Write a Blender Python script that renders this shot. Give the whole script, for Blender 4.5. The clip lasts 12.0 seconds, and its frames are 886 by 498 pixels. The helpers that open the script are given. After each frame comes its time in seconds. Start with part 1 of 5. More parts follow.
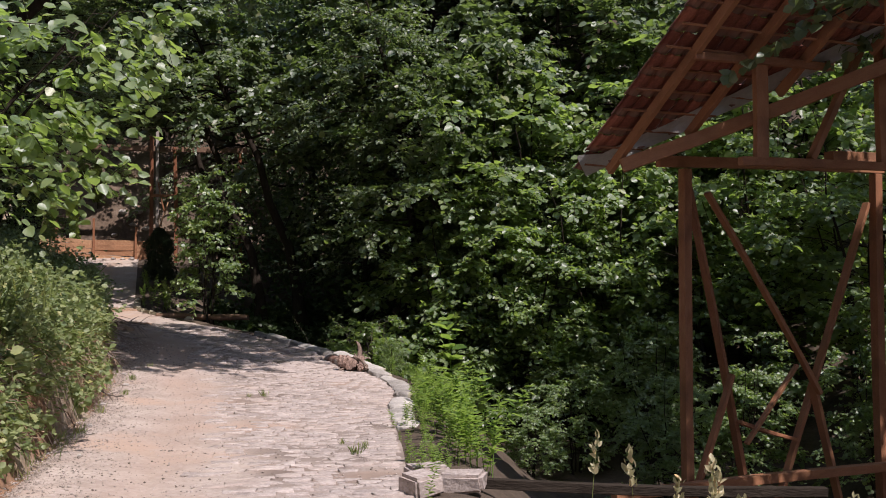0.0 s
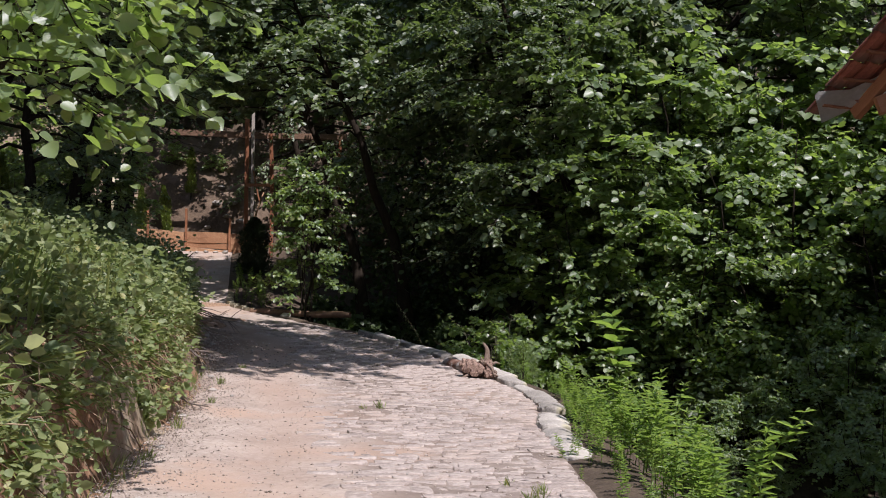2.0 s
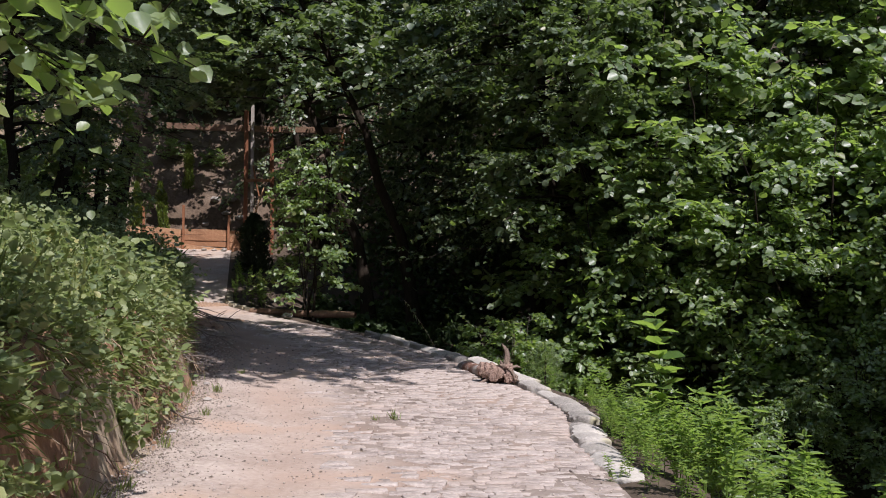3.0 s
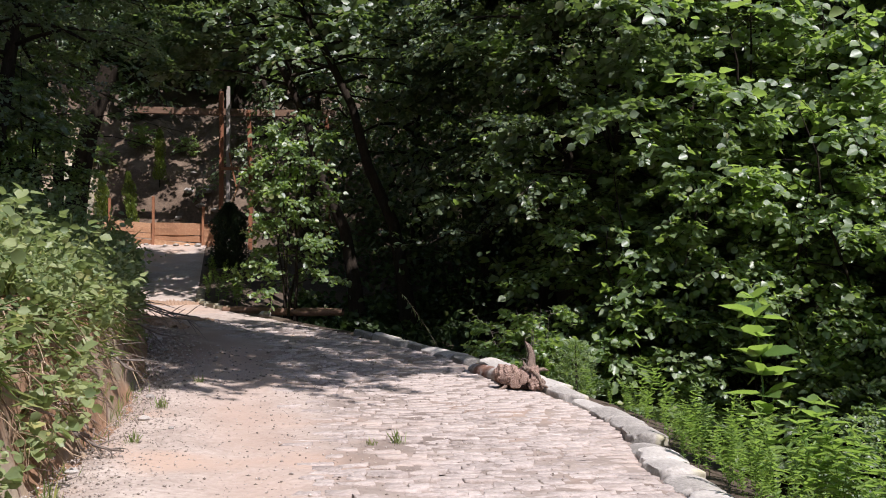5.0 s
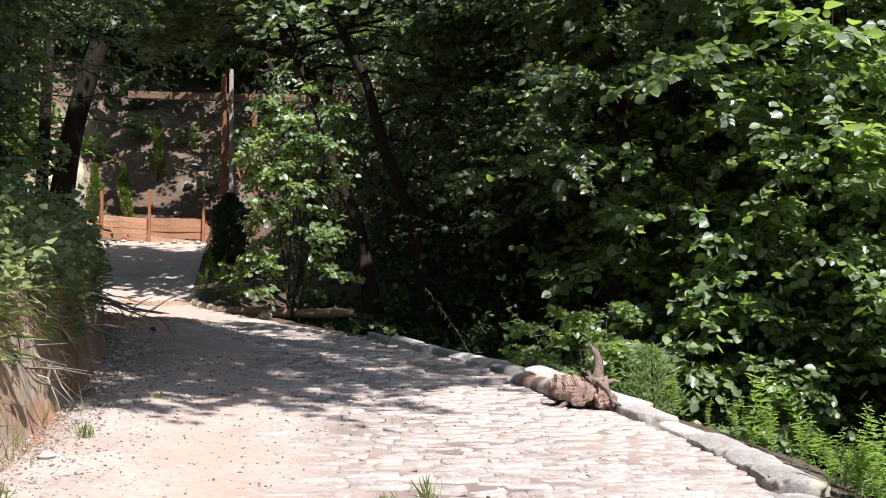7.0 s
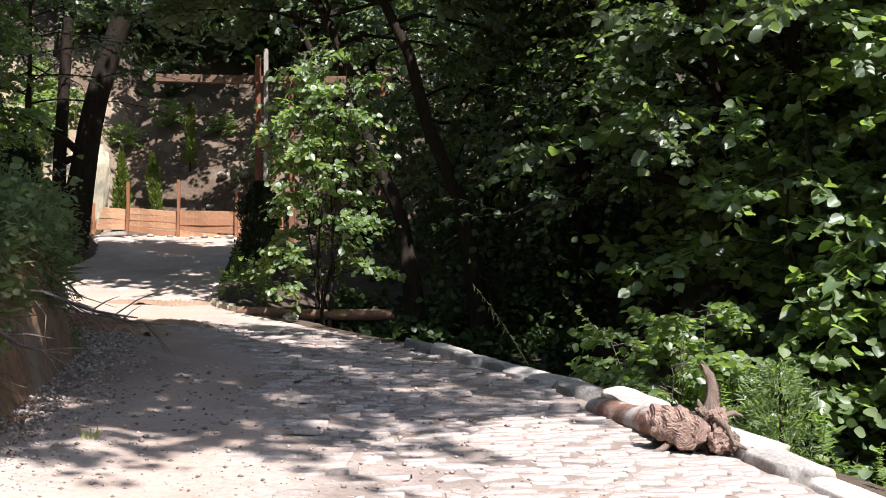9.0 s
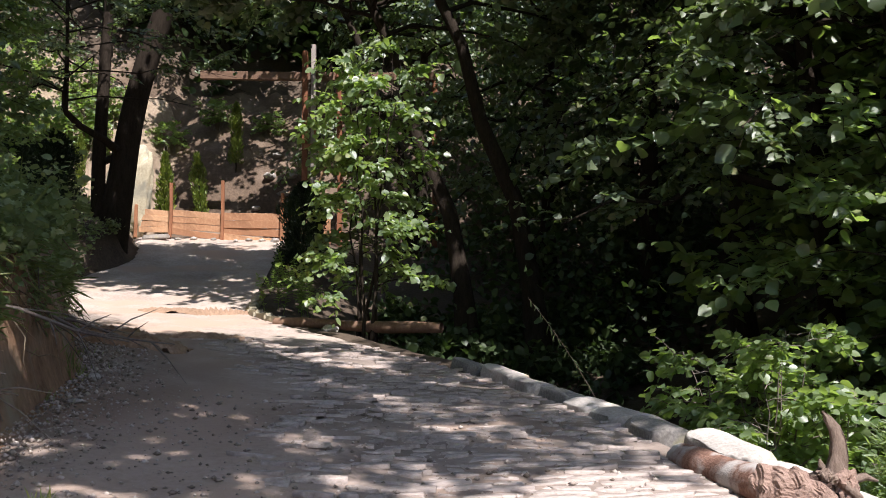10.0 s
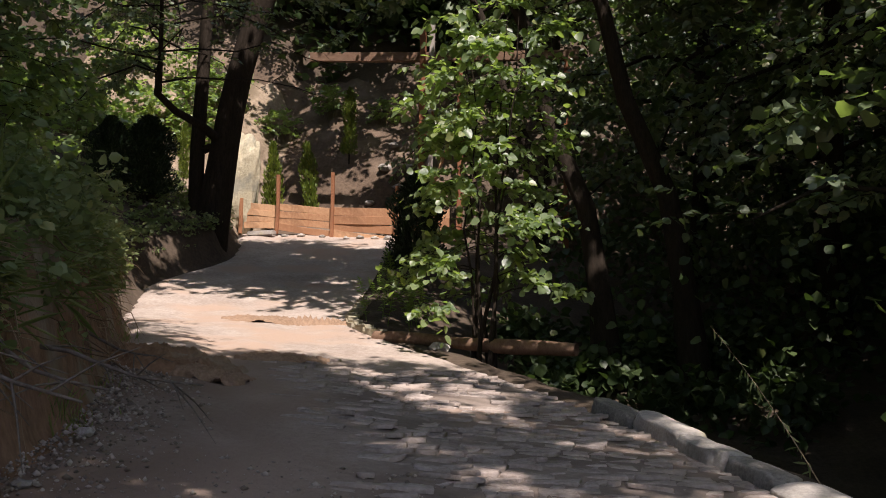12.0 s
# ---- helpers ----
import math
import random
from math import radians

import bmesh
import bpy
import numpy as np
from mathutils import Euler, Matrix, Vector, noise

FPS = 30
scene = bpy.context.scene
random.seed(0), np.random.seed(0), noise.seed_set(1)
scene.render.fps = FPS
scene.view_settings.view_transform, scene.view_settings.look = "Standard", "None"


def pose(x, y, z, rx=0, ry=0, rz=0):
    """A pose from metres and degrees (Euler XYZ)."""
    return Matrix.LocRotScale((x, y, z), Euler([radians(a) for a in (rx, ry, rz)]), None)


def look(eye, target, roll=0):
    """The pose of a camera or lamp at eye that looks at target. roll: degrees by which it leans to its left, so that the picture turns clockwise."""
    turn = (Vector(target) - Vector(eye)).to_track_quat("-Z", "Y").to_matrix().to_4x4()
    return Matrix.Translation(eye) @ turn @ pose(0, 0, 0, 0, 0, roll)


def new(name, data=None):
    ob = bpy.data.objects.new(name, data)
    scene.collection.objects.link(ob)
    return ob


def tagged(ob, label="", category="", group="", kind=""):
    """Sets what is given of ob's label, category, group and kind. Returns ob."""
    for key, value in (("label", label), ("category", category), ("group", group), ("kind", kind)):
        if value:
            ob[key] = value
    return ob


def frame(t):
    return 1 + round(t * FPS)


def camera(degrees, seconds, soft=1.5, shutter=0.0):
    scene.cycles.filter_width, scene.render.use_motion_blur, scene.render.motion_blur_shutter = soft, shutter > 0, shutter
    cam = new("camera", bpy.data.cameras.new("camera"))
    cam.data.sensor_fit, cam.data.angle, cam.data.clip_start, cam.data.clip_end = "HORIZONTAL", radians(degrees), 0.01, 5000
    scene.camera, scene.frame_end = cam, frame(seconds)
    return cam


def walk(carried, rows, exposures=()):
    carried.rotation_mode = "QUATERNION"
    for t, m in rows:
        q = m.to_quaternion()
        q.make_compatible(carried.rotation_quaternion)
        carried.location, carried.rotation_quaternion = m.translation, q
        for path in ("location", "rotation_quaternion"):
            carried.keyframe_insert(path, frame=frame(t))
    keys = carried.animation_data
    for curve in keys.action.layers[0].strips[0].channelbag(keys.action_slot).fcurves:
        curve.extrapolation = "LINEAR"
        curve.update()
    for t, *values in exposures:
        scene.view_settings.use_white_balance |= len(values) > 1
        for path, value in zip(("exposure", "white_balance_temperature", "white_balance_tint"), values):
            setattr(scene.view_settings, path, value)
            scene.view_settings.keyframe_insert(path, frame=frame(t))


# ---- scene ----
cam = camera(48, 12.0, soft=1.0)
# seconds, x, y, z, tilt, turn, lean
PATH = [
    (0, 0.865, 0.008, 1.940, 92.033, -9.846, -0.381),
    (0.5, 0.627, 0.959, 1.912, 91.980, -6.713, -0.074),
    (1, 0.557, 1.951, 1.839, 92.085, -5.205, 0.128),
    (1.5, 0.482, 2.828, 1.759, 92.135, -4.843, 0.204),
    (2, 0.455, 3.804, 1.677, 92.301, -4.698, 0.330),
    (2.5, 0.387, 4.518, 1.635, 92.236, -4.733, 0.207),
    (3, 0.310, 5.336, 1.650, 92.246, -4.680, 0.116),
    (5, 0.294, 8.761, 1.391, 92.427, -5.423, -0.514),
    (5.5, 0.317, 9.528, 1.340, 92.587, -5.065, -0.413),
    (6, 0.325, 10.459, 1.279, 92.805, -4.656, -0.242),
    (6.5, 0.329, 11.261, 1.243, 92.872, -4.411, -0.323),
    (7, 0.369, 12.137, 1.157, 92.949, -4.479, -0.519),
    (9, 0.603, 15.072, 1.170, 92.922, -1.430, -0.449),
    (9.5, 0.646, 15.877, 1.238, 93.110, -0.388, -0.083),
    (10, 0.686, 16.658, 1.326, 93.072, 1.799, 0.007),
    (10.5, 0.669, 17.366, 1.362, 93.013, 3.485, 0.264),
    (11, 0.688, 18.081, 1.462, 92.877, 5.853, 0.117),
    (11.5, 0.604, 18.993, 1.498, 92.935, 7.941, 0.678),
    (12, 0.476, 19.808, 1.544, 92.886, 9.128, 0.916),
]


def carried_pose(x, y, z, tilt, turn, lean):
    return pose(x, y, z) @ pose(0, 0, 0, 0, 0, turn) @ pose(0, 0, 0, tilt) @ pose(0, 0, 0, 0, 0, lean)


walk(cam, [(r[0], carried_pose(*r[1:])) for r in PATH], exposures=[(0, 0.24, 6350, 20), (3, 0.27, 6080, 17), (5.5, 0.64, 6080, 16), (7, 0.97, 6030, 14), (9.3, 1.09, 6080, 14), (10.5, 0.76, 6350, 16), (12, 0.56, 6700, 18)])

# ---- world and sun ----
SUN = Vector((0.27, -0.47, 0.84)).normalized()
world = bpy.data.worlds.new("world")
scene.world = world
world.use_nodes = True
wn = world.node_tree.nodes
sky = wn.new("ShaderNodeTexSky")
sky.sky_type, sky.sun_disc = "NISHITA", False
sky.sun_elevation = math.asin(SUN.z)
sky.sun_rotation = math.atan2(SUN.x, SUN.y)
world.node_tree.links.new(sky.outputs[0], wn["Background"].inputs[0])
wn["Background"].inputs[1].default_value = 0.125
sun = new("sun", bpy.data.lights.new("sun", "SUN"))
sun.data.energy, sun.data.angle, sun.data.color = 5.0, radians(0.55), (1.0, 0.955, 0.89)
sun.matrix_world = look(SUN * 60, (0, 0, 0))


# ---- materials ----
def material(name, low, high, rough=0.8, scale=4.0, fine=40.0, bump=0.3, bump_dist=0.02, island=0.0, obrand=0.0, metal=0.0, spec=0.3,
             stretch=(1, 1, 1), third=None, third_scale=0.7, third_size=0.12, third_from=0.52):
    """Two-scale mottled surface: broad stains, fine grain, fine relief."""
    mat = bpy.data.materials.new(name)
    mat.use_nodes = True
    nt = mat.node_tree
    nd, ln = nt.nodes, nt.links
    b = nd["Principled BSDF"]
    b.inputs["Roughness"].default_value, b.inputs["Metallic"].default_value = rough, metal
    b.inputs["Specular IOR Level"].default_value = spec
    tc, mp = nd.new("ShaderNodeTexCoord"), nd.new("ShaderNodeMapping")
    mp.inputs["Scale"].default_value = stretch
    ln.new(tc.outputs["Object"], mp.inputs[0])
    n1, n2 = nd.new("ShaderNodeTexNoise"), nd.new("ShaderNodeTexNoise")
    for n, s in ((n1, scale), (n2, fine)):
        n.inputs["Scale"].default_value, n.inputs["Detail"].default_value, n.inputs["Roughness"].default_value = s, 5, 0.62
        ln.new(mp.outputs[0], n.inputs["Vector"])
    add = nd.new("ShaderNodeMath")
    add.operation = "MULTIPLY_ADD"
    add.inputs[1].default_value = 0.5
    ln.new(n1.outputs[0], add.inputs[0])
    half = nd.new("ShaderNodeMath")
    half.operation = "MULTIPLY"
    half.inputs[1].default_value = 0.5
    ln.new(n2.outputs[0], half.inputs[0])
    ln.new(half.outputs[0], add.inputs[2])
    last = add.outputs[0]
    for amount, node, out in ((island, "ShaderNodeNewGeometry", "Random Per Island"), (obrand, "ShaderNodeObjectInfo", "Random")):
        if amount:
            r = nd.new(node)
            m = nd.new("ShaderNodeMath")
            m.operation = "MULTIPLY_ADD"
            m.inputs[1].default_value = amount
            ln.new(r.outputs[out], m.inputs[0])
            sh = nd.new("ShaderNodeMath")
            sh.operation = "SUBTRACT"
            sh.inputs[1].default_value = amount / 2
            ln.new(last, sh.inputs[0])
            ln.new(sh.outputs[0], m.inputs[2])
            last = m.outputs[0]
    ramp = nd.new("ShaderNodeValToRGB")
    ramp.color_ramp.elements[0].position, ramp.color_ramp.elements[1].position = 0.32, 0.68
    ramp.color_ramp.elements[0].color, ramp.color_ramp.elements[1].color = (*low, 1), (*high, 1)
    ln.new(last, ramp.inputs[0])
    colour = ramp.outputs[0]
    if third:
        n3 = nd.new("ShaderNodeTexNoise")
        n3.inputs["Scale"].default_value, n3.inputs["Detail"].default_value = third_scale, 4
        ln.new(tc.outputs["Object"], n3.inputs["Vector"])
        r3 = nd.new("ShaderNodeValToRGB")
        r3.color_ramp.elements[0].position, r3.color_ramp.elements[1].position = third_from, third_from + third_size
        ln.new(n3.outputs[0], r3.inputs[0])
        mx = nd.new("ShaderNodeMixRGB")
        mx.inputs[2].default_value = (*third, 1)
        ln.new(r3.outputs[0], mx.inputs[0])
        ln.new(colour, mx.inputs[1])
        colour = mx.outputs[0]
    ln.new(colour, b.inputs["Base Color"])
    bp = nd.new("ShaderNodeBump")
    bp.inputs["Strength"].default_value, bp.inputs["Distance"].default_value = bump, bump_dist
    ln.new(add.outputs[0], bp.inputs["Height"])
    ln.new(bp.outputs[0], b.inputs["Normal"])
    return mat


def leaf_material(name, dark, light, glow, through_part=0.35, rough=0.42, spec=0.5):
    mat = bpy.data.materials.new(name)
    mat.use_nodes = True
    nt = mat.node_tree
    nd, ln = nt.nodes, nt.links
    b = nd["Principled BSDF"]
    b.inputs["Roughness"].default_value = rough
    b.inputs["Specular IOR Level"].default_value = spec
    g = nd.new("ShaderNodeNewGeometry")
    ramp = nd.new("ShaderNodeValToRGB")
    e = ramp.color_ramp.elements
    e[0].color, e[1].color = (*dark, 1), (*light, 1)
    k = ramp.color_ramp.elements.new(0.93)
    k.color = (light[0] * 1.15, light[1] * 1.05, light[2], 1)
    y = ramp.color_ramp.elements.new(0.985)
    y.color = (light[0] * 1.5, light[1] * 1.15, light[2] * 0.9, 1)
    e[-1].color = (light[0] * 1.6, light[1] * 1.2, light[2], 1)
    ln.new(g.outputs["Random Per Island"], ramp.inputs[0])
    tc, n = nd.new("ShaderNodeTexCoord"), nd.new("ShaderNodeTexNoise")
    n.inputs["Scale"].default_value, n.inputs["Detail"].default_value = 25, 3
    ln.new(tc.outputs["Object"], n.inputs["Vector"])
    mx = nd.new("ShaderNodeMixRGB")
    mx.blend_type = "MULTIPLY"
    mx.inputs[0].default_value = 0.35
    ln.new(ramp.outputs[0], mx.inputs[1])
    ln.new(n.outputs[0], mx.inputs[2])
    ln.new(mx.outputs[0], b.inputs["Base Color"])
    bp = nd.new("ShaderNodeBump")
    bp.inputs["Strength"].default_value, bp.inputs["Distance"].default_value = 0.25, 0.01
    ln.new(n.outputs[0], bp.inputs["Height"])
    ln.new(bp.outputs[0], b.inputs["Normal"])
    t = nd.new("ShaderNodeBsdfTranslucent")
    t.inputs[0].default_value = (*glow, 1)
    ms = nd.new("ShaderNodeMixShader")
    ms.inputs[0].default_value = through_part
    ln.new(b.outputs[0], ms.inputs[1])
    ln.new(t.outputs[0], ms.inputs[2])
    ln.new(ms.outputs[0], nd["Material Output"].inputs[0])
    return mat


M_SOIL = material("forest_soil", (0.04, 0.028, 0.02), (0.12, 0.088, 0.062), 0.95, 0.8, 14, 0.7, 0.06)
M_ROAD = material("road_dirt", (0.245, 0.19, 0.155), (0.52, 0.435, 0.375), 0.95, 1.3, 16, 1.0, 0.04, third=(0.42, 0.305, 0.235), third_scale=0.55)
M_SETT = material("sett_stone", (0.19, 0.152, 0.131), (0.53, 0.45, 0.402), 0.9, 3, 26, 1.0, 0.025, island=0.07, obrand=0.05, third=(0.43, 0.34, 0.285), third_scale=0.8, third_size=0.25)
M_GRAVEL = material("gravel_stone", (0.17, 0.135, 0.11), (0.46, 0.39, 0.34), 0.9, 5, 40, 0.3, 0.01, island=0.5)
M_KERB = material("kerb_stone", (0.19, 0.17, 0.15), (0.50, 0.455, 0.41), 0.88, 3, 35, 0.8, 0.012, obrand=0.25, third=(0.40, 0.36, 0.17), third_scale=1.4, third_size=0.12, third_from=0.62)
M_BANK = material("bank_earth", (0.13, 0.07, 0.04), (0.38, 0.225, 0.135), 0.95, 2.2, 18, 0.9, 0.05, stretch=(1, 1, 0.5), third=(0.30, 0.24, 0.17), third_scale=0.9)
M_BARK = material("dark_bark", (0.016, 0.012, 0.009), (0.05, 0.039, 0.03), 0.95, 5, 22, 0.9, 0.03, spec=0.06, stretch=(3, 3, 0.6))
M_TIMBER = material("fresh_timber", (0.22, 0.085, 0.042), (0.38, 0.18, 0.092), 0.7, 3, 30, 0.35, 0.006, obrand=0.35, stretch=(4, 4, 1), third=(0.16, 0.075, 0.04), third_scale=1.6, third_size=0.25)
M_PLANK = material("plank_timber", (0.34, 0.17, 0.09), (0.58, 0.35, 0.20), 0.75, 2.5, 26, 0.5, 0.01, obrand=0.4, stretch=(0.5, 4, 5), third=(0.20, 0.10, 0.055), third_scale=1.3, third_size=0.25)
M_TILE = material("clay_tile", (0.16, 0.05, 0.035), (0.36, 0.13, 0.085), 0.8, 4, 35, 0.4, 0.008, obrand=0.4, third=(0.22, 0.14, 0.11), third_scale=1.1)
M_SHEET = material("roofing_sheet", (0.50, 0.49, 0.47), (0.68, 0.67, 0.65), 0.6, 3, 20, 0.2, 0.01)
M_LOG = material("log_bark", (0.10, 0.05, 0.035), (0.32, 0.18, 0.13), 0.92, 6, 35, 0.9, 0.02, stretch=(1, 1, 1), third=(0.40, 0.36, 0.33), third_scale=3.0)
M_LOGWOOD = material("weathered_wood", (0.15, 0.088, 0.066), (0.42, 0.295, 0.235), 0.85, 5, 50, 0.9, 0.015, stretch=(1, 5, 5))
# one earth in two tones: sunlit hill, and slope with shade in its colour
M_HILL_LIT = material("lit_hill_earth", (0.14, 0.10, 0.07), (0.36, 0.28, 0.20), 0.95, 1.2, 10, 0.9, 0.08, third=(0.16, 0.12, 0.08), third_scale=0.7)
M_SLOPE_SHADED = material("shaded_slope_earth", (0.05, 0.034, 0.024), (0.16, 0.11, 0.076), 0.95, 1.1, 9, 0.9, 0.08, third=(0.20, 0.145, 0.105), third_scale=0.5)
M_ROOT = material("grey_rootwood", (0.10, 0.065, 0.05), (0.36, 0.27, 0.21), 0.9, 6, 45, 1.0, 0.02, stretch=(6, 6, 1.2))
M_DARKWOOD = material("rotten_wood", (0.02, 0.012, 0.009), (0.11, 0.065, 0.05), 0.95, 9, 50, 1.0, 0.02)
M_BEAM = material("weathered_beam", (0.10, 0.055, 0.035), (0.26, 0.16, 0.105), 0.85, 3, 30, 0.5, 0.01, stretch=(4, 4, 1))
M_ROCK = material("pale_rock", (0.32, 0.27, 0.18), (0.54, 0.48, 0.35), 0.9, 1.8, 16, 0.8, 0.05, third=(0.28, 0.26, 0.20), third_scale=1.5)
M_DRY = material("dry_stalk", (0.16, 0.10, 0.06), (0.44, 0.33, 0.22), 0.9, 5, 30, 0.2, 0.005, island=0.6)
M_TWIG = material("grey_twig", (0.08, 0.06, 0.05), (0.24, 0.20, 0.17), 0.9, 8, 40, 0.5, 0.005)
M_POST = material("grey_pole", (0.26, 0.22, 0.19), (0.42, 0.37, 0.33), 0.8, 6, 40, 0.4, 0.005)
L_HAZEL = leaf_material("hazel_leaf", (0.10, 0.155, 0.075), (0.19, 0.265, 0.13), (0.42, 0.60, 0.10), 0.40, 0.44, 0.9)
L_TREE = leaf_material("tree_leaf", (0.078, 0.118, 0.066), (0.155, 0.205, 0.115), (0.27, 0.40, 0.075), 0.30, 0.46, 0.8)
# leaf green darkened so far slopes and hollow read as deep shade
L_WOODS_SHADED = leaf_material("shaded_woods_leaf", (0.034, 0.060, 0.024), (0.075, 0.120, 0.042), (0.10, 0.18, 0.03), 0.22, 0.5)
L_HERB = leaf_material("herb_leaf", (0.10, 0.18, 0.045), (0.20, 0.31, 0.08), (0.38, 0.56, 0.09), 0.44)
L_BANKS = leaf_material("bank_leaf", (0.12, 0.17, 0.07), (0.28, 0.34, 0.16), (0.36, 0.46, 0.14), 0.34, 0.5)
L_GRASS = leaf_material("grass_blade", (0.09, 0.15, 0.035), (0.25, 0.29, 0.10), (0.32, 0.42, 0.10), 0.35)
L_YEW = leaf_material("dark_conifer", (0.012, 0.028, 0.010), (0.03, 0.055, 0.018), (0.03, 0.06, 0.01), 0.15)
L_THUJA = leaf_material("thuja_scale", (0.07, 0.12, 0.018), (0.17, 0.23, 0.035), (0.24, 0.32, 0.04), 0.28)
L_SEED = leaf_material("seed_head", (0.36, 0.34, 0.18), (0.58, 0.54, 0.34), (0.5, 0.48, 0.26), 0.35)


# ---- mesh helpers ----
def fast_mesh(name, verts, faces, mat, smooth=False):
    """A mesh from an array of places and an array of equal-sided faces (or a list of such arrays)."""
    groups = faces if isinstance(faces, list) else [faces]
    groups = [np.asarray(g, dtype=np.int32) for g in groups if len(g)]
    me = bpy.data.meshes.new(name)
    verts = np.asarray(verts, dtype=np.float32)
    me.vertices.add(len(verts))
    me.vertices.foreach_set("co", verts.ravel())
    loops = np.concatenate([g.ravel() for g in groups])
    sizes = np.concatenate([np.full(len(g), g.shape[1]) for g in groups])
    me.loops.add(len(loops))
    me.loops.foreach_set("vertex_index", loops)
    me.polygons.add(len(sizes))
    me.polygons.foreach_set("loop_start", np.concatenate([[0], np.cumsum(sizes)[:-1]]).astype(np.int32))
    me.update(calc_edges=True)
    if smooth:
        me.polygons.foreach_set("use_smooth", np.ones(len(sizes), dtype=bool))
    me.materials.append(mat)
    return me


def thing(name, label, category, at=(0, 0, 0), group="", kind="", turn=0.0):
    ob = tagged(new(name), label, category, group, kind)
    ob.empty_display_size = 0.1
    ob.matrix_basis = pose(*at, 0, 0, turn)
    return ob


def part(name, data, parent, label="", m=None):
    ob = new(name, data)
    ob.parent = parent
    if m is not None:
        ob.matrix_basis = m
    if label:
        ob["label"] = label
    return ob


def unit(v):
    return v / np.maximum(np.linalg.norm(v, axis=-1, keepdims=True), 1e-9)


def tube(path, radii, sides=6, close=True):
    """Verts and quads of a tapered tube along a polyline."""
    path, radii = np.asarray(path, float), np.asarray(radii, float)
    t = unit(np.gradient(path, axis=0))
    ref = np.where(np.abs(t[:, 2:3]) > 0.9, (1.0, 0, 0), (0, 0, 1.0))
    a = unit(np.cross(t, ref))
    b = np.cross(t, a)
    ang = np.arange(sides) * 2 * np.pi / sides
    ring = a[:, None] * np.cos(ang)[None, :, None] + b[:, None] * np.sin(ang)[None, :, None]
    v = (path[:, None] + ring * radii[:, None, None]).reshape(-1, 3)
    n = len(path)
    i, j = np.meshgrid(np.arange(n - 1), np.arange(sides), indexing="ij")
    k = (j + 1) % sides
    f = np.stack([i * sides + j, i * sides + k, (i + 1) * sides + k, (i + 1) * sides + j], -1).reshape(-1, 4)
    return v, f


def joined(pieces):
    vs, fs, base = [], [], 0
    for v, f in pieces:
        vs.append(v)
        fs.append(np.asarray(f) + base)
        base += len(v)
    return np.concatenate(vs), np.concatenate(fs)


def round_leaves(rng, at, along, size, width=0.44, fold=0.10, up=1.0, tilt=0.5, face=0.0):
    """Broad leaves with a rounder, drawn-out outline: two six-sided halves about the midrib."""
    n = len(at)
    along = unit(along)
    normal = np.tile((-0.25 * face, face, up), (n, 1)) + rng.normal(0, tilt, (n, 3))
    side = unit(np.cross(normal, along))
    normal = np.cross(along, side)
    size = np.asarray(size)[:, None]
    droop = size * rng.uniform(0.0, 0.25, (n, 1))
    wave = rng.normal(0, 0.03, (n, 10))
    rows = []
    for k, (a, w) in enumerate(((0, 0), (0.10, 0.55), (0.36, 1.0), (0.66, 0.84), (0.86, 0.42), (1.0, 0), (0.86, -0.42), (0.66, -0.84), (0.36, -1.0), (0.10, -0.55))):
        rows.append(at + along * size * (a - 0.0) + side * size * width * w + normal * size * (fold * abs(w) + wave[:, k:k + 1]) - normal * droop * a * a)
    v = np.stack(rows, 1).reshape(-1, 3)
    base = np.arange(n)[:, None] * 10
    return v, np.concatenate([base + [[0, 5, 4, 3, 2, 1]], base + [[0, 9, 8, 7, 6, 5]]])


def leaves(rng, at, along, size, width=0.42, fold=0.10, up=1.0, tilt=0.5, face=0.0):
    """Folded leaves: base places, directions and lengths; each a pair of quads about its midrib."""
    n = len(at)
    along = unit(along)
    normal = np.tile((-0.25 * face, face, up), (n, 1)) + rng.normal(0, tilt, (n, 3))
    side = unit(np.cross(normal, along))
    normal = np.cross(along, side)
    size = np.asarray(size)[:, None]
    w, h = size * width, size * fold
    droop = size * rng.uniform(0.0, 0.22, (n, 1))
    p0 = at
    p1 = at + along * size * 0.30
    p2 = at + along * size * 0.66
    p3 = at + along * size - normal * droop
    v = np.stack([p0, p1 + side * w * 0.95 + normal * h, p2 + side * w * 0.92 + normal * h - normal * droop * 0.4, p3,
                  p2 - side * w * 0.92 + normal * h - normal * droop * 0.4, p1 - side * w * 0.95 + normal * h], 1).reshape(-1, 3)
    base = np.arange(n)[:, None] * 6
    f = np.concatenate([base + [[0, 3, 2, 1]], base + [[0, 5, 4, 3]]])
    return v, f


def box(cx, cy, cz, sx, sy, sz, bev=0.0):
    bm = bmesh.new()
    bmesh.ops.create_cube(bm, size=1)
    bmesh.ops.scale(bm, vec=(sx, sy, sz), verts=bm.verts)
    if bev:
        bmesh.ops.bevel(bm, geom=bm.edges[:], offset=bev, segments=2, affect="EDGES")
    bmesh.ops.translate(bm, vec=(cx, cy, cz), verts=bm.verts)
    return bm


def bm_mesh(name, bm, mat, smooth=False):
    me = bpy.data.meshes.new(name)
    bm.to_mesh(me)
    bm.free()
    me.materials.append(mat)
    if smooth:
        me.polygons.foreach_set("use_smooth", np.ones(len(me.polygons), dtype=bool))
    return me


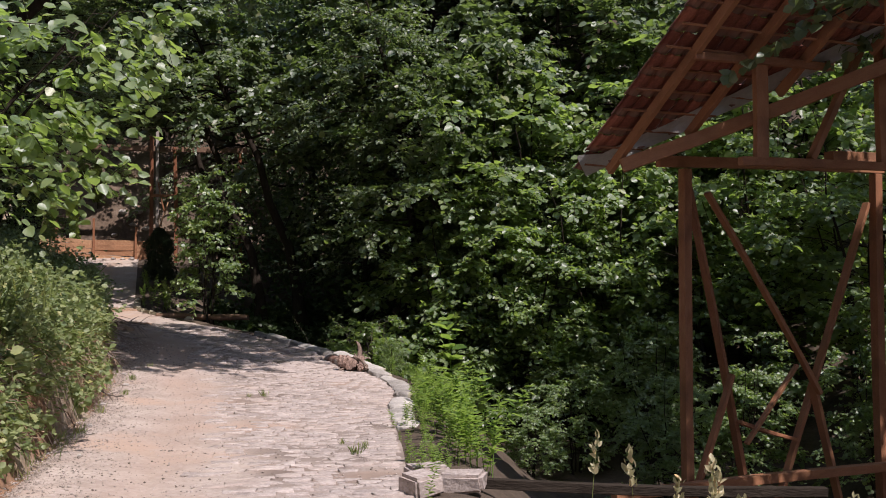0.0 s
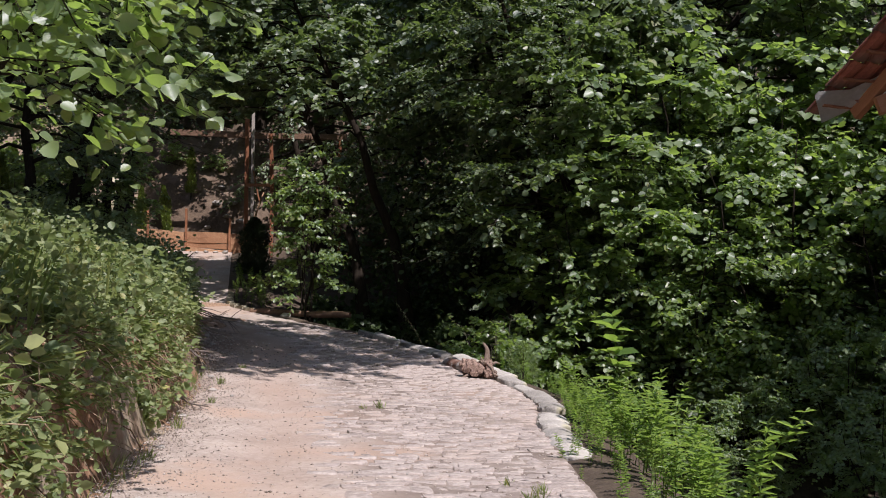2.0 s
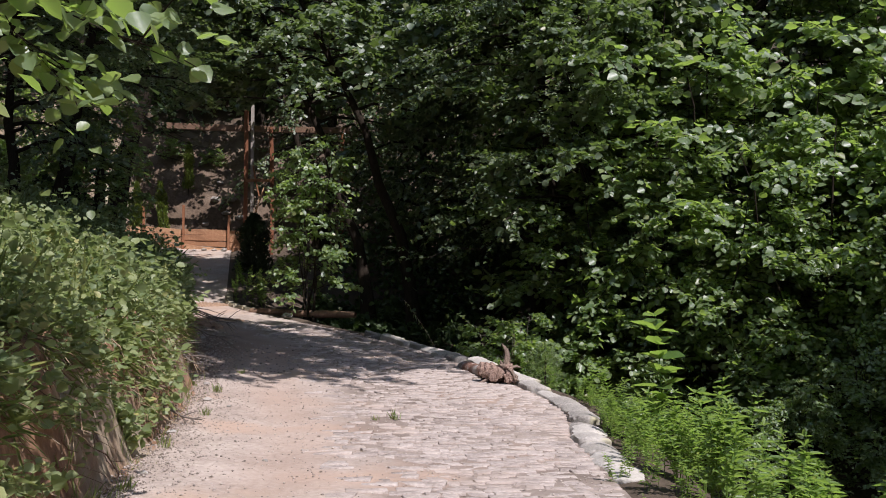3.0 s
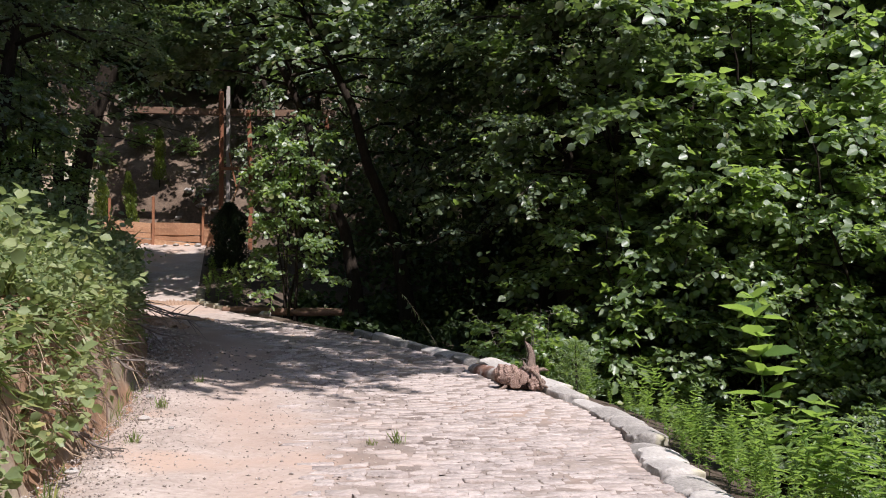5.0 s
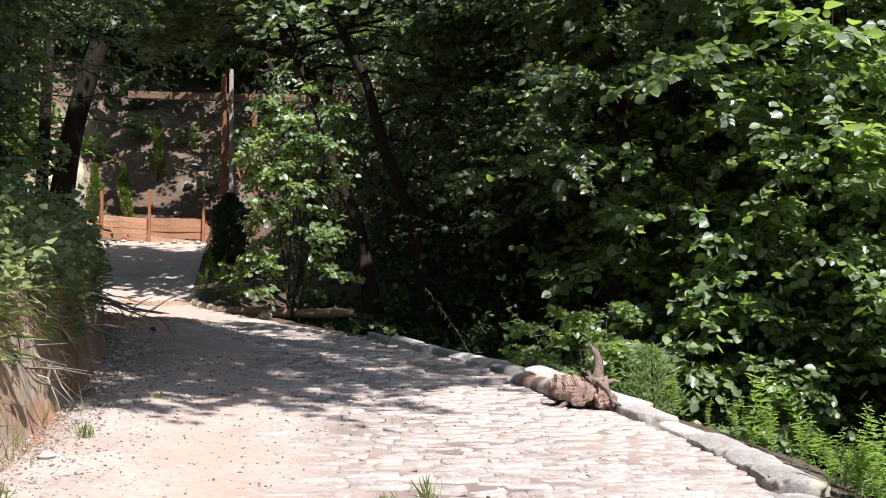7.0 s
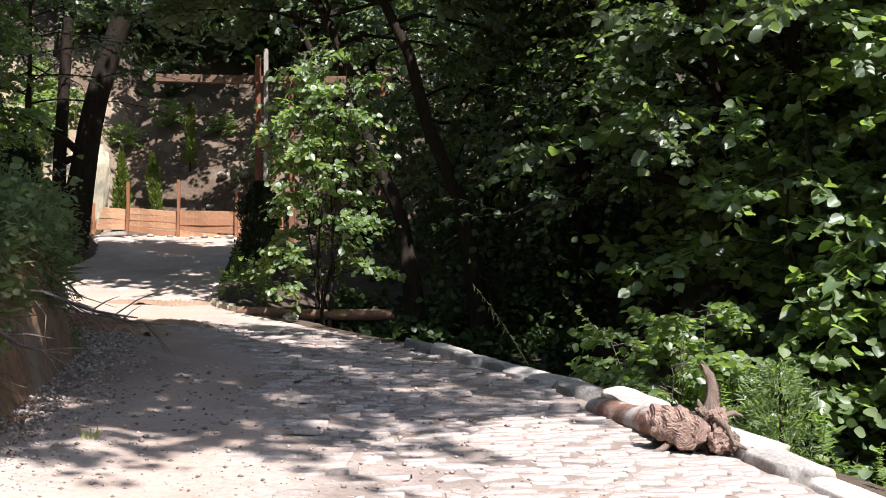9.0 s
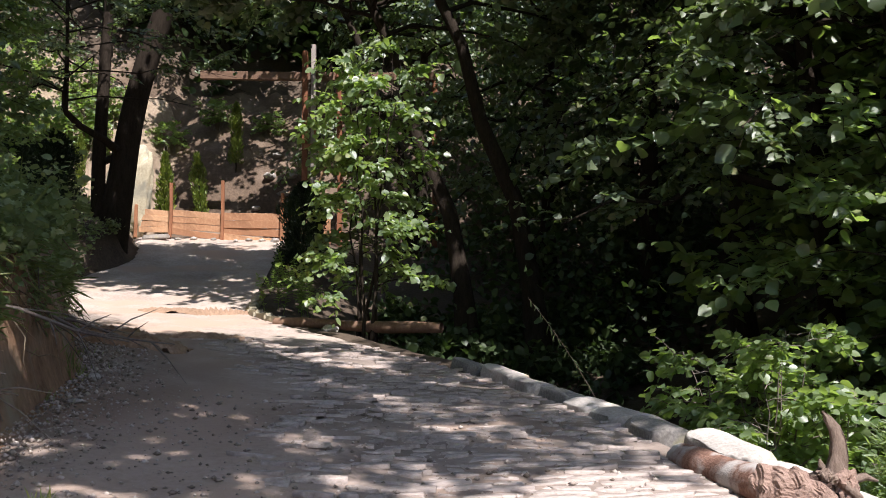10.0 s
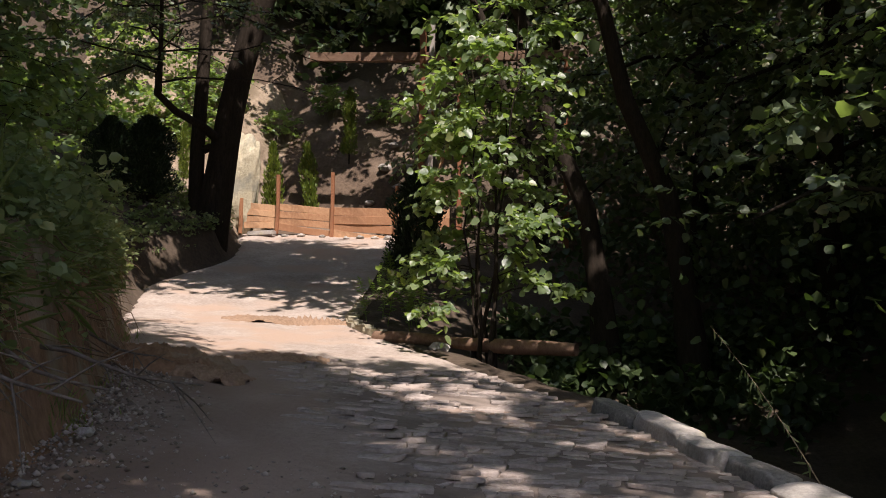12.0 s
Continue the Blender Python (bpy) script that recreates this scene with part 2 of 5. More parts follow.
def timber(name, a, b, w, h, parent, mat, seed=0, label=""):
    """A sawn beam between two places, slightly bowed and uneven, edges eased."""
    a, b = Vector(a), Vector(b)
    length = (b - a).length
    rng = np.random.default_rng(seed + 17)
    bm = bmesh.new()
    bmesh.ops.create_cube(bm, size=1)
    bmesh.ops.subdivide_edges(bm, edges=[e for e in bm.edges if abs(e.verts[0].co.z - e.verts[1].co.z) > 0.5], cuts=4)
    bow = rng.normal(0, 0.006, 2) * min(length, 4)
    for v in bm.verts:
        z = v.co.z
        v.co.x = v.co.x * w + bow[0] * (1 - 4 * z * z) + rng.normal(0, 0.0025)
        v.co.y = v.co.y * h + bow[1] * (1 - 4 * z * z) + rng.normal(0, 0.0025)
        v.co.z = z * length
    bmesh.ops.bevel(bm, geom=[e for e in bm.edges if e.calc_face_angle(0) > 1.0], offset=0.006, segments=1, affect="EDGES")
    me = bm_mesh(name, bm, mat)
    turn = (b - a).to_track_quat("Z", "Y").to_matrix().to_4x4()
    return part(name, me, parent, label, Matrix.Translation((a + b) / 2) @ turn)


def blob(seed, sx, sy, sz, rough=0.25, level=3, power=1.0):
    """An uneven boulder."""
    bm = bmesh.new()
    bmesh.ops.create_icosphere(bm, subdivisions=level, radius=1)
    off = Vector((seed * 7.3, seed * 3.1, seed * 1.7))
    for v in bm.verts:
        d = v.co.normalized()
        k = 1 + rough * noise.noise(d * 1.3 + off) + rough * 0.5 * noise.noise(d * 3.1 + off) + rough * 0.2 * noise.noise(d * 8 + off)
        q = Vector([math.copysign(abs(c) ** power, c) for c in d])
        v.co = Vector((q.x * sx, q.y * sy, q.z * sz)) * k
    return bm


# ---- lie of the land ----
RIGHT_ZY = [-40, -3, 4, 10, 14, 16.5, 19, 21, 22.9, 24.5, 26.5, 29.3, 34, 36.7, 39, 45.6, 48, 120]
RIGHT_Z = [3, 0.78, 0.33, -0.02, -0.15, -0.20, -0.24, -0.20, -0.05, 0.13, 0.27, 0.42, 0.90, 1.17, 1.6, 3.05, 3.4, 3.6]
LEFT_ZY = [-40, -3, 4, 10, 16, 20, 23, 26, 28.1, 31, 34, 36.7, 39, 45.6, 48, 120]
LEFT_Z = [3, 0.80, 0.38, 0.08, 0.08, 0.15, 0.33, 0.60, 0.76, 0.95, 1.15, 1.30, 1.75, 3.15, 3.5, 3.7]
LEFT_Y = [-40, 0, 9.2, 12.3, 16.6, 18.4, 20.6, 22.7, 25.6, 26.8, 29.4, 32.2, 34.65, 39.2, 42, 44, 46]
LEFT_X = [-1.5, -1.5, -1.5, -1.65, -1.85, -1.97, -2.22, -2.48, -3.0, -3.3, -4.5, -5.7, -7.2, -8.9, -8.2, -8.7, -9.7]
RIGHT_Y = [-40, 0, 9.0, 12, 13.8, 17.6, 19.5, 20.7, 22.1, 22.8, 24.4, 26, 28.06, 29.1, 30, 30.7, 34.4, 35.9, 38.5, 45.6, 48]
RIGHT_X = [2.0, 2.0, 2.1, 2.45, 2.6, 2.95, 3.33, 3.42, 3.22, 2.95, 2.35, 1.85, 1.08, 0.66, 0.12, -0.3, -2.9, -3.8, -4.1, -4.9, -5.0]


def soft_interp(y, ys, vs):
    y = np.asarray(y, float)
    return sum(np.interp(y + d, ys, vs) * w for d, w in ((-0.7, 0.2), (-0.3, 0.2), (0, 0.2), (0.3, 0.2), (0.7, 0.2)))


def left_edge(y):
    return soft_interp(y, LEFT_Y, LEFT_X)


def right_edge(y):
    return soft_interp(y, RIGHT_Y, RIGHT_X)


def road_z(y, u=0.5):
    return soft_interp(y, LEFT_ZY, LEFT_Z) * (1 - u) + soft_interp(y, RIGHT_ZY, RIGHT_Z) * u


def share(x, y):
    """How far across the road a place lies: 0 at its left edge, 1 at its right."""
    l, r = left_edge(y), right_edge(y)
    return np.clip((x - l) / (r - l), 0, 1)


def smooth(t):
    t = np.clip(t, 0, 1)
    return t * t * (3 - 2 * t)


def wob(x, y):
    return 0.5 * np.sin(1.7 * x + 0.9 * y) * np.cos(1.3 * y - 0.6 * x) + 0.3 * np.sin(3.9 * x - 2.3 * y + 1) + 0.2 * np.cos(7.1 * y + 5.3 * x)


def ground_z(x, y):
    x, y = np.asarray(x, float), np.asarray(y, float)
    z = road_z(y, share(x, y))
    dl, dr = left_edge(y) - x, x - right_edge(y)
    # the cut bank beside the road, lower past the bend
    bank = np.interp(y, [-10, 4, 12, 20, 28, 31, 34, 38, 60], [0.9, 1.0, 1.1, 1.2, 1.35, 1.2, 0.9, 0.9, 0.6])
    rise = bank * smooth((dl + 0.05 * wob(0 * x, 3 * y)) / 0.42) + 0.42 * np.maximum(dl - 0.4, 0) + 0.25 * np.maximum(dl - 6, 0)
    deep = np.interp(y, [-10, 4, 12, 30, 35, 40, 60], [1.3, 1.6, 2.2, 2.4, 1.3, 0.5, 0.3])
    fall = -deep * smooth((dr - 0.35) / 3.4) + 0.55 * np.maximum(dr - 9, 0)
    z = z + np.where(dl > 0, rise, 0) + np.where(dr > 0, fall, 0)
    # the cut slope and hill that closes the far end
    z = z + 1.15 * np.maximum(y - 47.2, 0) * smooth((y - 47.0) / 2) - 0.55 * np.maximum(y - 64, 0)
    z = z + smooth((y - 47.6) / 1.5) * smooth((56 - y) / 3) * (0.16 * wob(1.1 * x, 1.4 * y) + 0.10 * wob(2.6 * x, 2.9 * y + 1))
    edge = smooth((np.maximum(dl, dr) - 0.2) / 0.8)
    face = smooth((dl + 0.1) / 0.25) * smooth((1.5 - dl) / 0.6)
    z = z + face * (0.06 * wob(3.1 * x, 2.7 * y) + 0.05 * wob(7.3 * x + 2, 6.1 * y) + 0.045 * wob(11 * x + 1, 10.3 * y) + 0.03 * wob(17 * x, 19 * y + 2))
    return z + edge * 0.07 * wob(x, y) - 0.05 * (1 - smooth(np.maximum(dl, dr) / 0.25))


xs = np.unique(np.concatenate([np.linspace(-70, -14, 30), np.linspace(-14, -6, 40), np.linspace(-6, -1.4, 150), np.linspace(-1.4, 2, 16), np.linspace(2, 6, 40), np.linspace(6, 16, 30), np.linspace(16, 80, 30)]))
ys = np.unique(np.concatenate([np.linspace(-40, 2, 24), np.linspace(2, 40, 380), np.linspace(40, 54, 40), np.linspace(54, 120, 36)]))
GX, GY = np.meshgrid(xs, ys, indexing="ij")
GV = np.stack([GX, GY, ground_z(GX, GY)], -1).reshape(-1, 3)
ii, jj = np.meshgrid(np.arange(len(xs) - 1), np.arange(len(ys) - 1), indexing="ij")
q = ii * len(ys) + jj
GF = np.stack([q, q + len(ys), q + len(ys) + 1, q + 1], -1).reshape(-1, 4)
ground = tagged(new("ground", fast_mesh("ground", GV, GF, M_SOIL, True)), "dark forest soil with a red earth bank beside the road", "ground", kind="structure")
# bare earth on the cut bank and on the slope above the plank wall
ground.data.materials.append(M_BANK)
ground.data.materials.append(M_SLOPE_SHADED)
ground.data.materials.append(M_HILL_LIT)
fc = GV[GF].mean(1)
dl = left_edge(fc[:, 1]) - fc[:, 0]
bare = (dl > -0.1) & (dl < 0.75) & (fc[:, 1] < 33)
# hill takes the sunlit tone, cut the darker tone that stands for shade
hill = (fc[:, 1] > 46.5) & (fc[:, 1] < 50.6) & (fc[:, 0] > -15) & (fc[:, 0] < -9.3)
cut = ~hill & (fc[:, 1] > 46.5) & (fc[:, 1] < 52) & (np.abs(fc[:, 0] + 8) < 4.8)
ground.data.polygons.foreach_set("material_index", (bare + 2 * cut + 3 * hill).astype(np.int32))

# ---- road ----
RY = np.linspace(-30, 47, 420)
RU = np.linspace(0, 1, 41)
YY, UU = np.meshgrid(RY, RU, indexing="ij")
XX = left_edge(YY) * (1 - UU) + right_edge(YY) * UU
across = (XX - left_edge(YY))
ruts = -0.035 * np.exp(-((across - 1.25) / 0.28) ** 2) - 0.03 * np.exp(-((across - 3.0) / 0.3) ** 2)
edge_drop = -0.08 * smooth((0.06 - UU) / 0.06)
ZZ = road_z(YY, UU) + 0.02 + ruts + edge_drop + 0.012 * wob(2.3 * XX, 2.1 * YY) + 0.006 * wob(9 * XX, 8 * YY)
i2, j2 = np.meshgrid(np.arange(len(RY) - 1), np.arange(len(RU) - 1), indexing="ij")
q = i2 * len(RU) + j2
RF = np.stack([q, q + 1, q + len(RU) + 1, q + len(RU)], -1).reshape(-1, 4)
road = tagged(new("road", fast_mesh("road", np.stack([XX, YY, ZZ], -1).reshape(-1, 3), RF, M_ROAD, True)), "dusty pale dirt and gravel track with worn stone setts", "road", kind="structure")

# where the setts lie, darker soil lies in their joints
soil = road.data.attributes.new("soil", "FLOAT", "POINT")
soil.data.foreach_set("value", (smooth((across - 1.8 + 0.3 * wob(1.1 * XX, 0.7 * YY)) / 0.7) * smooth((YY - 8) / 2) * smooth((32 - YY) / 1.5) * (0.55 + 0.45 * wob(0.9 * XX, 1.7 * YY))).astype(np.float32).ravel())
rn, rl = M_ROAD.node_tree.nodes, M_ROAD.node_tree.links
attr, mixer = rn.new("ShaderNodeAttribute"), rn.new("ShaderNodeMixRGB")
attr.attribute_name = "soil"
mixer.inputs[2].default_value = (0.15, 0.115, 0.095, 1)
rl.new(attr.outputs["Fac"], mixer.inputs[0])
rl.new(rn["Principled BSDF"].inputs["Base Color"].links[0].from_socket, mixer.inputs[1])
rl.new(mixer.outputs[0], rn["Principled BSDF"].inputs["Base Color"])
# brown earth washed down from the bank
attr, mixer = rn.new("ShaderNodeAttribute"), rn.new("ShaderNodeMixRGB")
earth = road.data.attributes.new("earth", "FLOAT", "POINT")
earth.data.foreach_set("value", np.clip(smooth((YY - 21.5) / 3) * smooth((31.5 - YY) / 2) * smooth((2.9 + 0.7 * wob(0.6 * XX, 0.5 * YY) - across) / 1.6) * (0.75 + 0.35 * wob(1.3 * XX, 1.1 * YY)), 0, 0.9).astype(np.float32).ravel())
attr.attribute_name = "earth"
mixer.inputs[2].default_value = (0.20, 0.135, 0.10, 1)
rl.new(attr.outputs["Fac"], mixer.inputs[0])
rl.new(rn["Principled BSDF"].inputs["Base Color"].links[0].from_socket, mixer.inputs[1])
rl.new(mixer.outputs[0], rn["Principled BSDF"].inputs["Base Color"])
# reddish dirt pressed into the wheel track
track = road.data.attributes.new("track", "FLOAT", "POINT")
track.data.foreach_set("value", np.clip(0.75 * np.exp(-((across - 1.35 - 0.15 * np.sin(0.5 * YY)) / 0.5) ** 2) * (0.7 + 0.5 * wob(0.4 * XX, 0.5 * YY)) * smooth((33 - YY) / 4), 0, 1).astype(np.float32).ravel())
attr, mixer = rn.new("ShaderNodeAttribute"), rn.new("ShaderNodeMixRGB")
attr.attribute_name = "track"
mixer.inputs[2].default_value = (0.38, 0.275, 0.215, 1)
rl.new(attr.outputs["Fac"], mixer.inputs[0])
rl.new(rn["Principled BSDF"].inputs["Base Color"].links[0].from_socket, mixer.inputs[1])
rl.new(mixer.outputs[0], rn["Principled BSDF"].inputs["Base Color"])


def road_surface(x, y):
    a = x - left_edge(y)
    return road_z(y, share(x, y)) + 0.02 - 0.035 * np.exp(-((a - 1.25) / 0.28) ** 2) - 0.03 * np.exp(-((a - 3.0) / 0.3) ** 2) + 0.012 * wob(2.3 * x, 2.1 * y) + 0.006 * wob(9 * x, 8 * y)

# ---- woody plants ----
def woody(seed, height, spread, stems=1, trunk_r=0.12, limbs=16, twigs=9, per_twig=9, leaf=0.10, width=0.42, clear=0.3, rise=0.5, droop=0.35,
          lean=(0, 0), base_spread=0.2, twig_len=0.65, profile=0.5, tilt=0.5, broad=False, shell=0.45, face=-0.4):
    """A branching plant. Returns the wood's and the leaves' verts and quads."""
    rng = np.random.default_rng(seed)
    wood, tw_p, tw_d, tw_l = [], [], [], []
    for s in range(stems):
        az = 2.4 * s + rng.uniform(0, 1)
        out = np.array([np.cos(az), np.sin(az), 0])
        h = height * (rng.uniform(0.75, 1.0) if stems > 1 else 1)
        t = np.linspace(0, 1, 9)
        side = out * (0 if stems == 1 else spread * rng.uniform(0.15, 0.5))
        path = (out * base_spread * (stems > 1))[None] + t[:, None] * [0, 0, h] + (t ** 1.6)[:, None] * (side + np.array([lean[0], lean[1], 0]))[None]
        path[1:-1] += rng.normal(0, 0.035 * height / 4, (7, 3)) * [1, 1, 0.2]
        r0 = trunk_r * (rng.uniform(0.6, 1.0) if stems > 1 else 1)
        rad = r0 * (1 - 0.88 * t) * (1 + 0.5 * np.exp(-t * 18))
        wood.append(tube(path, rad, 9 if stems == 1 else 6))
        for i in range(limbs):
            f = clear + (1 - clear) * ((i + rng.uniform(0, 1)) / limbs) ** 0.9
            start = np.array([np.interp(f, t, path[:, k]) for k in range(3)])
            a = 2.399 * i + az + rng.normal(0, 0.4)
            g = (f - clear) / (1 - clear)
            length = spread * (0.35 + 0.65 * np.sin(np.pi * min(1, 0.18 + 0.82 * (1 - g) ** profile) * 0.62)) * rng.uniform(0.65, 1.1) * (1.0 - 0.45 * g)
            if stems > 1:
                length *= 0.62
            hd = np.array([np.cos(a), np.sin(a), 0])
            u = np.linspace(0, 1, 6)
            ri = rise * rng.uniform(0.5, 1.3)
            lp = start + u[:, None] * hd * length + (ri * u - droop * u ** 2.2)[:, None] * np.array([0, 0, 1]) * length
            lp[1:] += rng.normal(0, 0.05 * length / 2, (5, 3))
            lr = max(0.006, r0 * (1 - 0.85 * f) * 0.5)
            wood.append(tube(lp, lr * (1 - 0.85 * u), 5))
            for k in range(twigs):
                w = rng.uniform(shell, 1.0) ** 0.75
                p = np.array([np.interp(w, u, lp[:, c]) for c in range(3)])
                d = unit(lp[-1] - lp[0]) * 0.7 + np.array([-hd[1], hd[0], 0]) * rng.choice([-1, 1]) * rng.uniform(0.3, 1.1) + rng.normal(0, 0.25, 3)
                d[2] += rng.uniform(-0.35, 0.35)
                tw_p.append(p), tw_d.append(unit(d)), tw_l.append(twig_len * rng.uniform(0.55, 1.25))
    P, D, L = np.array(tw_p), np.array(tw_d), np.array(tw_l)
    for p, d, l in zip(P[::3], D[::3], L[::3]):
        wood.append(tube([p, p + d * l * 0.55 + (0, 0, -0.03 * l), p + d * l + (0, 0, -0.16 * l)], [0.007, 0.005, 0.002], 3))
    m = per_twig
    w = np.tile((np.arange(m) + 0.5) / m, (len(P), 1)) + rng.normal(0, 0.05, (len(P), m))
    sgn = np.tile(np.where(np.arange(m) % 2, 1.0, -1.0), (len(P), 1))
    side = unit(np.cross(D, (0, 0, 1.0)))
    at = P[:, None] + D[:, None] * (L[:, None] * w)[..., None] + np.array([0, 0, -0.16]) * (L[:, None] * w ** 2)[..., None]
    al = D[:, None] * 0.55 + side[:, None] * sgn[..., None] * 0.8 + rng.normal(0, 0.28, at.shape) + np.array([0, 0, -0.22])
    at, al = at.reshape(-1, 3), al.reshape(-1, 3)
    size = leaf * rng.uniform(0.55, 1.2, len(at))
    return joined(wood), (round_leaves if broad else leaves)(rng, at + unit(al) * 0.015, al, size, width, 0.10, 1.0, tilt, face)


def woody_meshes(name, bark, leaf_mat, *args, **kw):
    (wv, wf), (lv, lf) = woody(*args, **kw)
    return fast_mesh(name + "_wood", wv, wf, bark, True), fast_mesh(name + "_leaves", lv, lf, leaf_mat)


def plant(name, meshes, x, y, scale, turn, label, category, group="", parts=("trunk", "crown"), sink=0.08, stretch=1.0, lean=(0, 0)):
    ob = thing(name, label, category, group=group)
    ob.matrix_basis = pose(x, y, float(ground_z(x, y)) - sink, lean[0], lean[1], turn) @ Matrix.Diagonal((scale, scale, scale * stretch, 1))
    part(parts[0], meshes[0], ob)
    part(parts[1], meshes[1], ob)
    return ob


HAZELS = [woody_meshes("hazel", M_BARK, L_HAZEL, 11 + k, 6.0, 3.0, stems=6, trunk_r=0.06, limbs=13, twigs=10, per_twig=10, leaf=0.13, width=0.45,
                       clear=0.15, rise=0.45, droop=0.45, base_spread=0.25, twig_len=0.62, broad=True) for k in range(3)]
TREES = [woody_meshes("tree", M_BARK, L_TREE, 31 + k, 12.0, 5.0, stems=1, trunk_r=0.20, limbs=44, twigs=15, per_twig=15, leaf=0.185, width=0.32,
                      clear=0.16, rise=0.30, droop=0.55, twig_len=1.15, profile=0.7, tilt=0.6) for k in range(3)]
TALLS = [woody_meshes("tree", M_BARK, L_TREE, 41 + k, 13.0, 4.8, stems=1, trunk_r=0.22, limbs=34, twigs=13, per_twig=(18, 18, 15, 18)[k], leaf=0.215, width=0.42,
                      clear=0.55, rise=0.35, droop=0.35, twig_len=1.2, profile=0.7, tilt=0.6, lean=((7.0, 0, 12.0, -5.0)[k], 0.5)) for k in range(4)]
MID = woody_meshes("tree", M_BARK, L_TREE, 47, 11.5, 3.7, stems=1, trunk_r=0.21, limbs=46, twigs=15, per_twig=24, leaf=0.115, width=0.34,
                   clear=0.36, rise=0.25, droop=0.38, twig_len=1.15, profile=0.7, tilt=0.5, shell=0.2, lean=(-2.0, -1.6))
BUSHES = [woody_meshes("bush", M_TWIG, L_HAZEL, 51 + k, 2.0, 1.3, stems=9, trunk_r=0.018, limbs=6, twigs=6, per_twig=8, leaf=0.11, width=0.48,
                       clear=0.15, rise=0.4, droop=0.3, base_spread=0.3, twig_len=0.35, broad=True) for k in range(2)]

BUSHES.append(woody_meshes("bush", M_TWIG, L_HAZEL, 57, 2.0, 1.3, stems=8, trunk_r=0.018, limbs=5, twigs=5, per_twig=5, leaf=0.16, width=0.46,
                            clear=0.15, rise=0.4, droop=0.3, base_spread=0.3, twig_len=0.35, broad=True))
# hazels along the stream side
for x, y, s, k in ((6.0, 26.9, 1.15, 0), (7.9, 26.4, 1.2, 1), (10.0, 25.9, 1.25, 2), (12.2, 24.6, 1.3, 0), (8.6, 28.6, 1.6, 2), (11.0, 28.4, 1.7, 0),
                   (14.0, 25.6, 1.6, 1), (14.6, 21.2, 1.3, 2), (13.4, 30.0, 1.9, 1), (16.4, 26.6, 1.8, 0),
                   (8.6, 18.9, 0.45, 2), (10.6, 19.6, 0.6, 1), (7.8, 22.2, 0.45, 0), (9.8, 22.6, 0.6, 2), (6.4, 21.0, 0.35, 1), (12.4, 17.4, 0.6, 0), (14.0, 18.4, 0.7, 1), (7.2, 28.2, 1.45, 1), (9.5, 27.3, 1.5, 0), (6.9, 29.0, 1.75, 2), (9.4, 29.2, 1.9, 1)):
    plant("hazel_bush", HAZELS[k], x, y, s, (17 * x) % 70 - 35, "leafy green hazel bush growing below the road", "bush", "hazels by the stream", ("wood", "foliage"))
# hazel on the bank, reaching over the road
OVERHANG = woody_meshes("hazel", M_BARK, L_HAZEL, 19, 3.5, 2.3, stems=5, trunk_r=0.04, limbs=11, twigs=6, per_twig=7, leaf=0.13, width=0.46, clear=0.44, rise=0.3, droop=0.5,
                        base_spread=0.2, twig_len=0.6, lean=(1.5, -0.1), broad=True)
plant("hazel_bush", OVERHANG, -2.9, 10.8, 1.0, 0, "overhanging hazel with broad toothed leaves on the earth bank", "bush", "", ("wood", "foliage"))
plant("hazel_bush", HAZELS[1], -5.9, 28.4, 0.66, 40, "shaded hazel bush on top of the earth bank", "bush", "", ("wood", "foliage"))
# slim hazels beside the gate
SLIM = woody_meshes("hazel", M_BARK, L_HAZEL, 23, 6.2, 2.1, stems=6, trunk_r=0.045, limbs=12, twigs=7, per_twig=8, leaf=0.15, width=0.45, clear=0.2, rise=0.35, droop=0.45,
                    base_spread=0.2, twig_len=0.6, broad=True)
plant("hazel_bush", SLIM, -1.15, 33.6, 0.82, 20, "sunlit slender hazel beside the timber gate", "bush", "", ("wood", "foliage"), stretch=1.15)

# tall trees added so their crowns, mostly out of view, shade road and surroundings
for x, y, s, k, turn in ((-6.4, 19.2, 0.95, 0, 0), (-5.9, 18.1, 0.95, 2, -3), (-6.9, 18.2, 0.95, 2, 2), (-6.9, 20.3, 0.95, 0, 5), (-6.5, 19.9, 0.95, 0, 6), (-6.8, 22.5, 0.9, 2, -5), (-9.2, 23.2, 0.9, 0, 0), (-14.8, 26.4, 1.25, 0, -4),
                        (-13.0, 34.6, 1.0, 2, 0), (-16.6, 37.6, 0.95, 0, 0), (4.6, 38.2, 1.1, 1, 30), (10.5, 35.0, 1.2, 3, 2), (6.6, 33.0, 1.2, 1, 75), (9.6, 34.0, 1.2, 1, 200), (7.8, 33.2, 1.2, 1, 50), (-15.2, 31.2, 1.25, 0, 0), (2.0, 36.6, 1.0, 3, 4), (0.6, 36.6, 0.95, 3, -6),
                        (-1.2, 46.9, 0.95, 3, 2), (11.2, 10.2, 0.9, 1, 40), (15.5, 13.5, 1.2, 1, 0), (5.8, 35.4, 1.0, 1, 10), (5.8, 29.8, 1.15, 0, 10), (5.9, 28.2, 0.78, 1, 120)):
    plant("tree", TALLS[k], x, y, s, turn, "tall broadleaf tree added for its shade, its high dense crown mostly out of view", "tree", "woodland trees")
plant("tree", MID, 5.7, 30.0, 1.05, 0, "broadleaf tree with layered drooping branches over the road", "tree", "woodland trees")
plant("tree", MID, -6.4, 27.6, 0.85, 150, "broadleaf tree with low drooping branches over the road", "tree", "woodland trees", stretch=0.8)
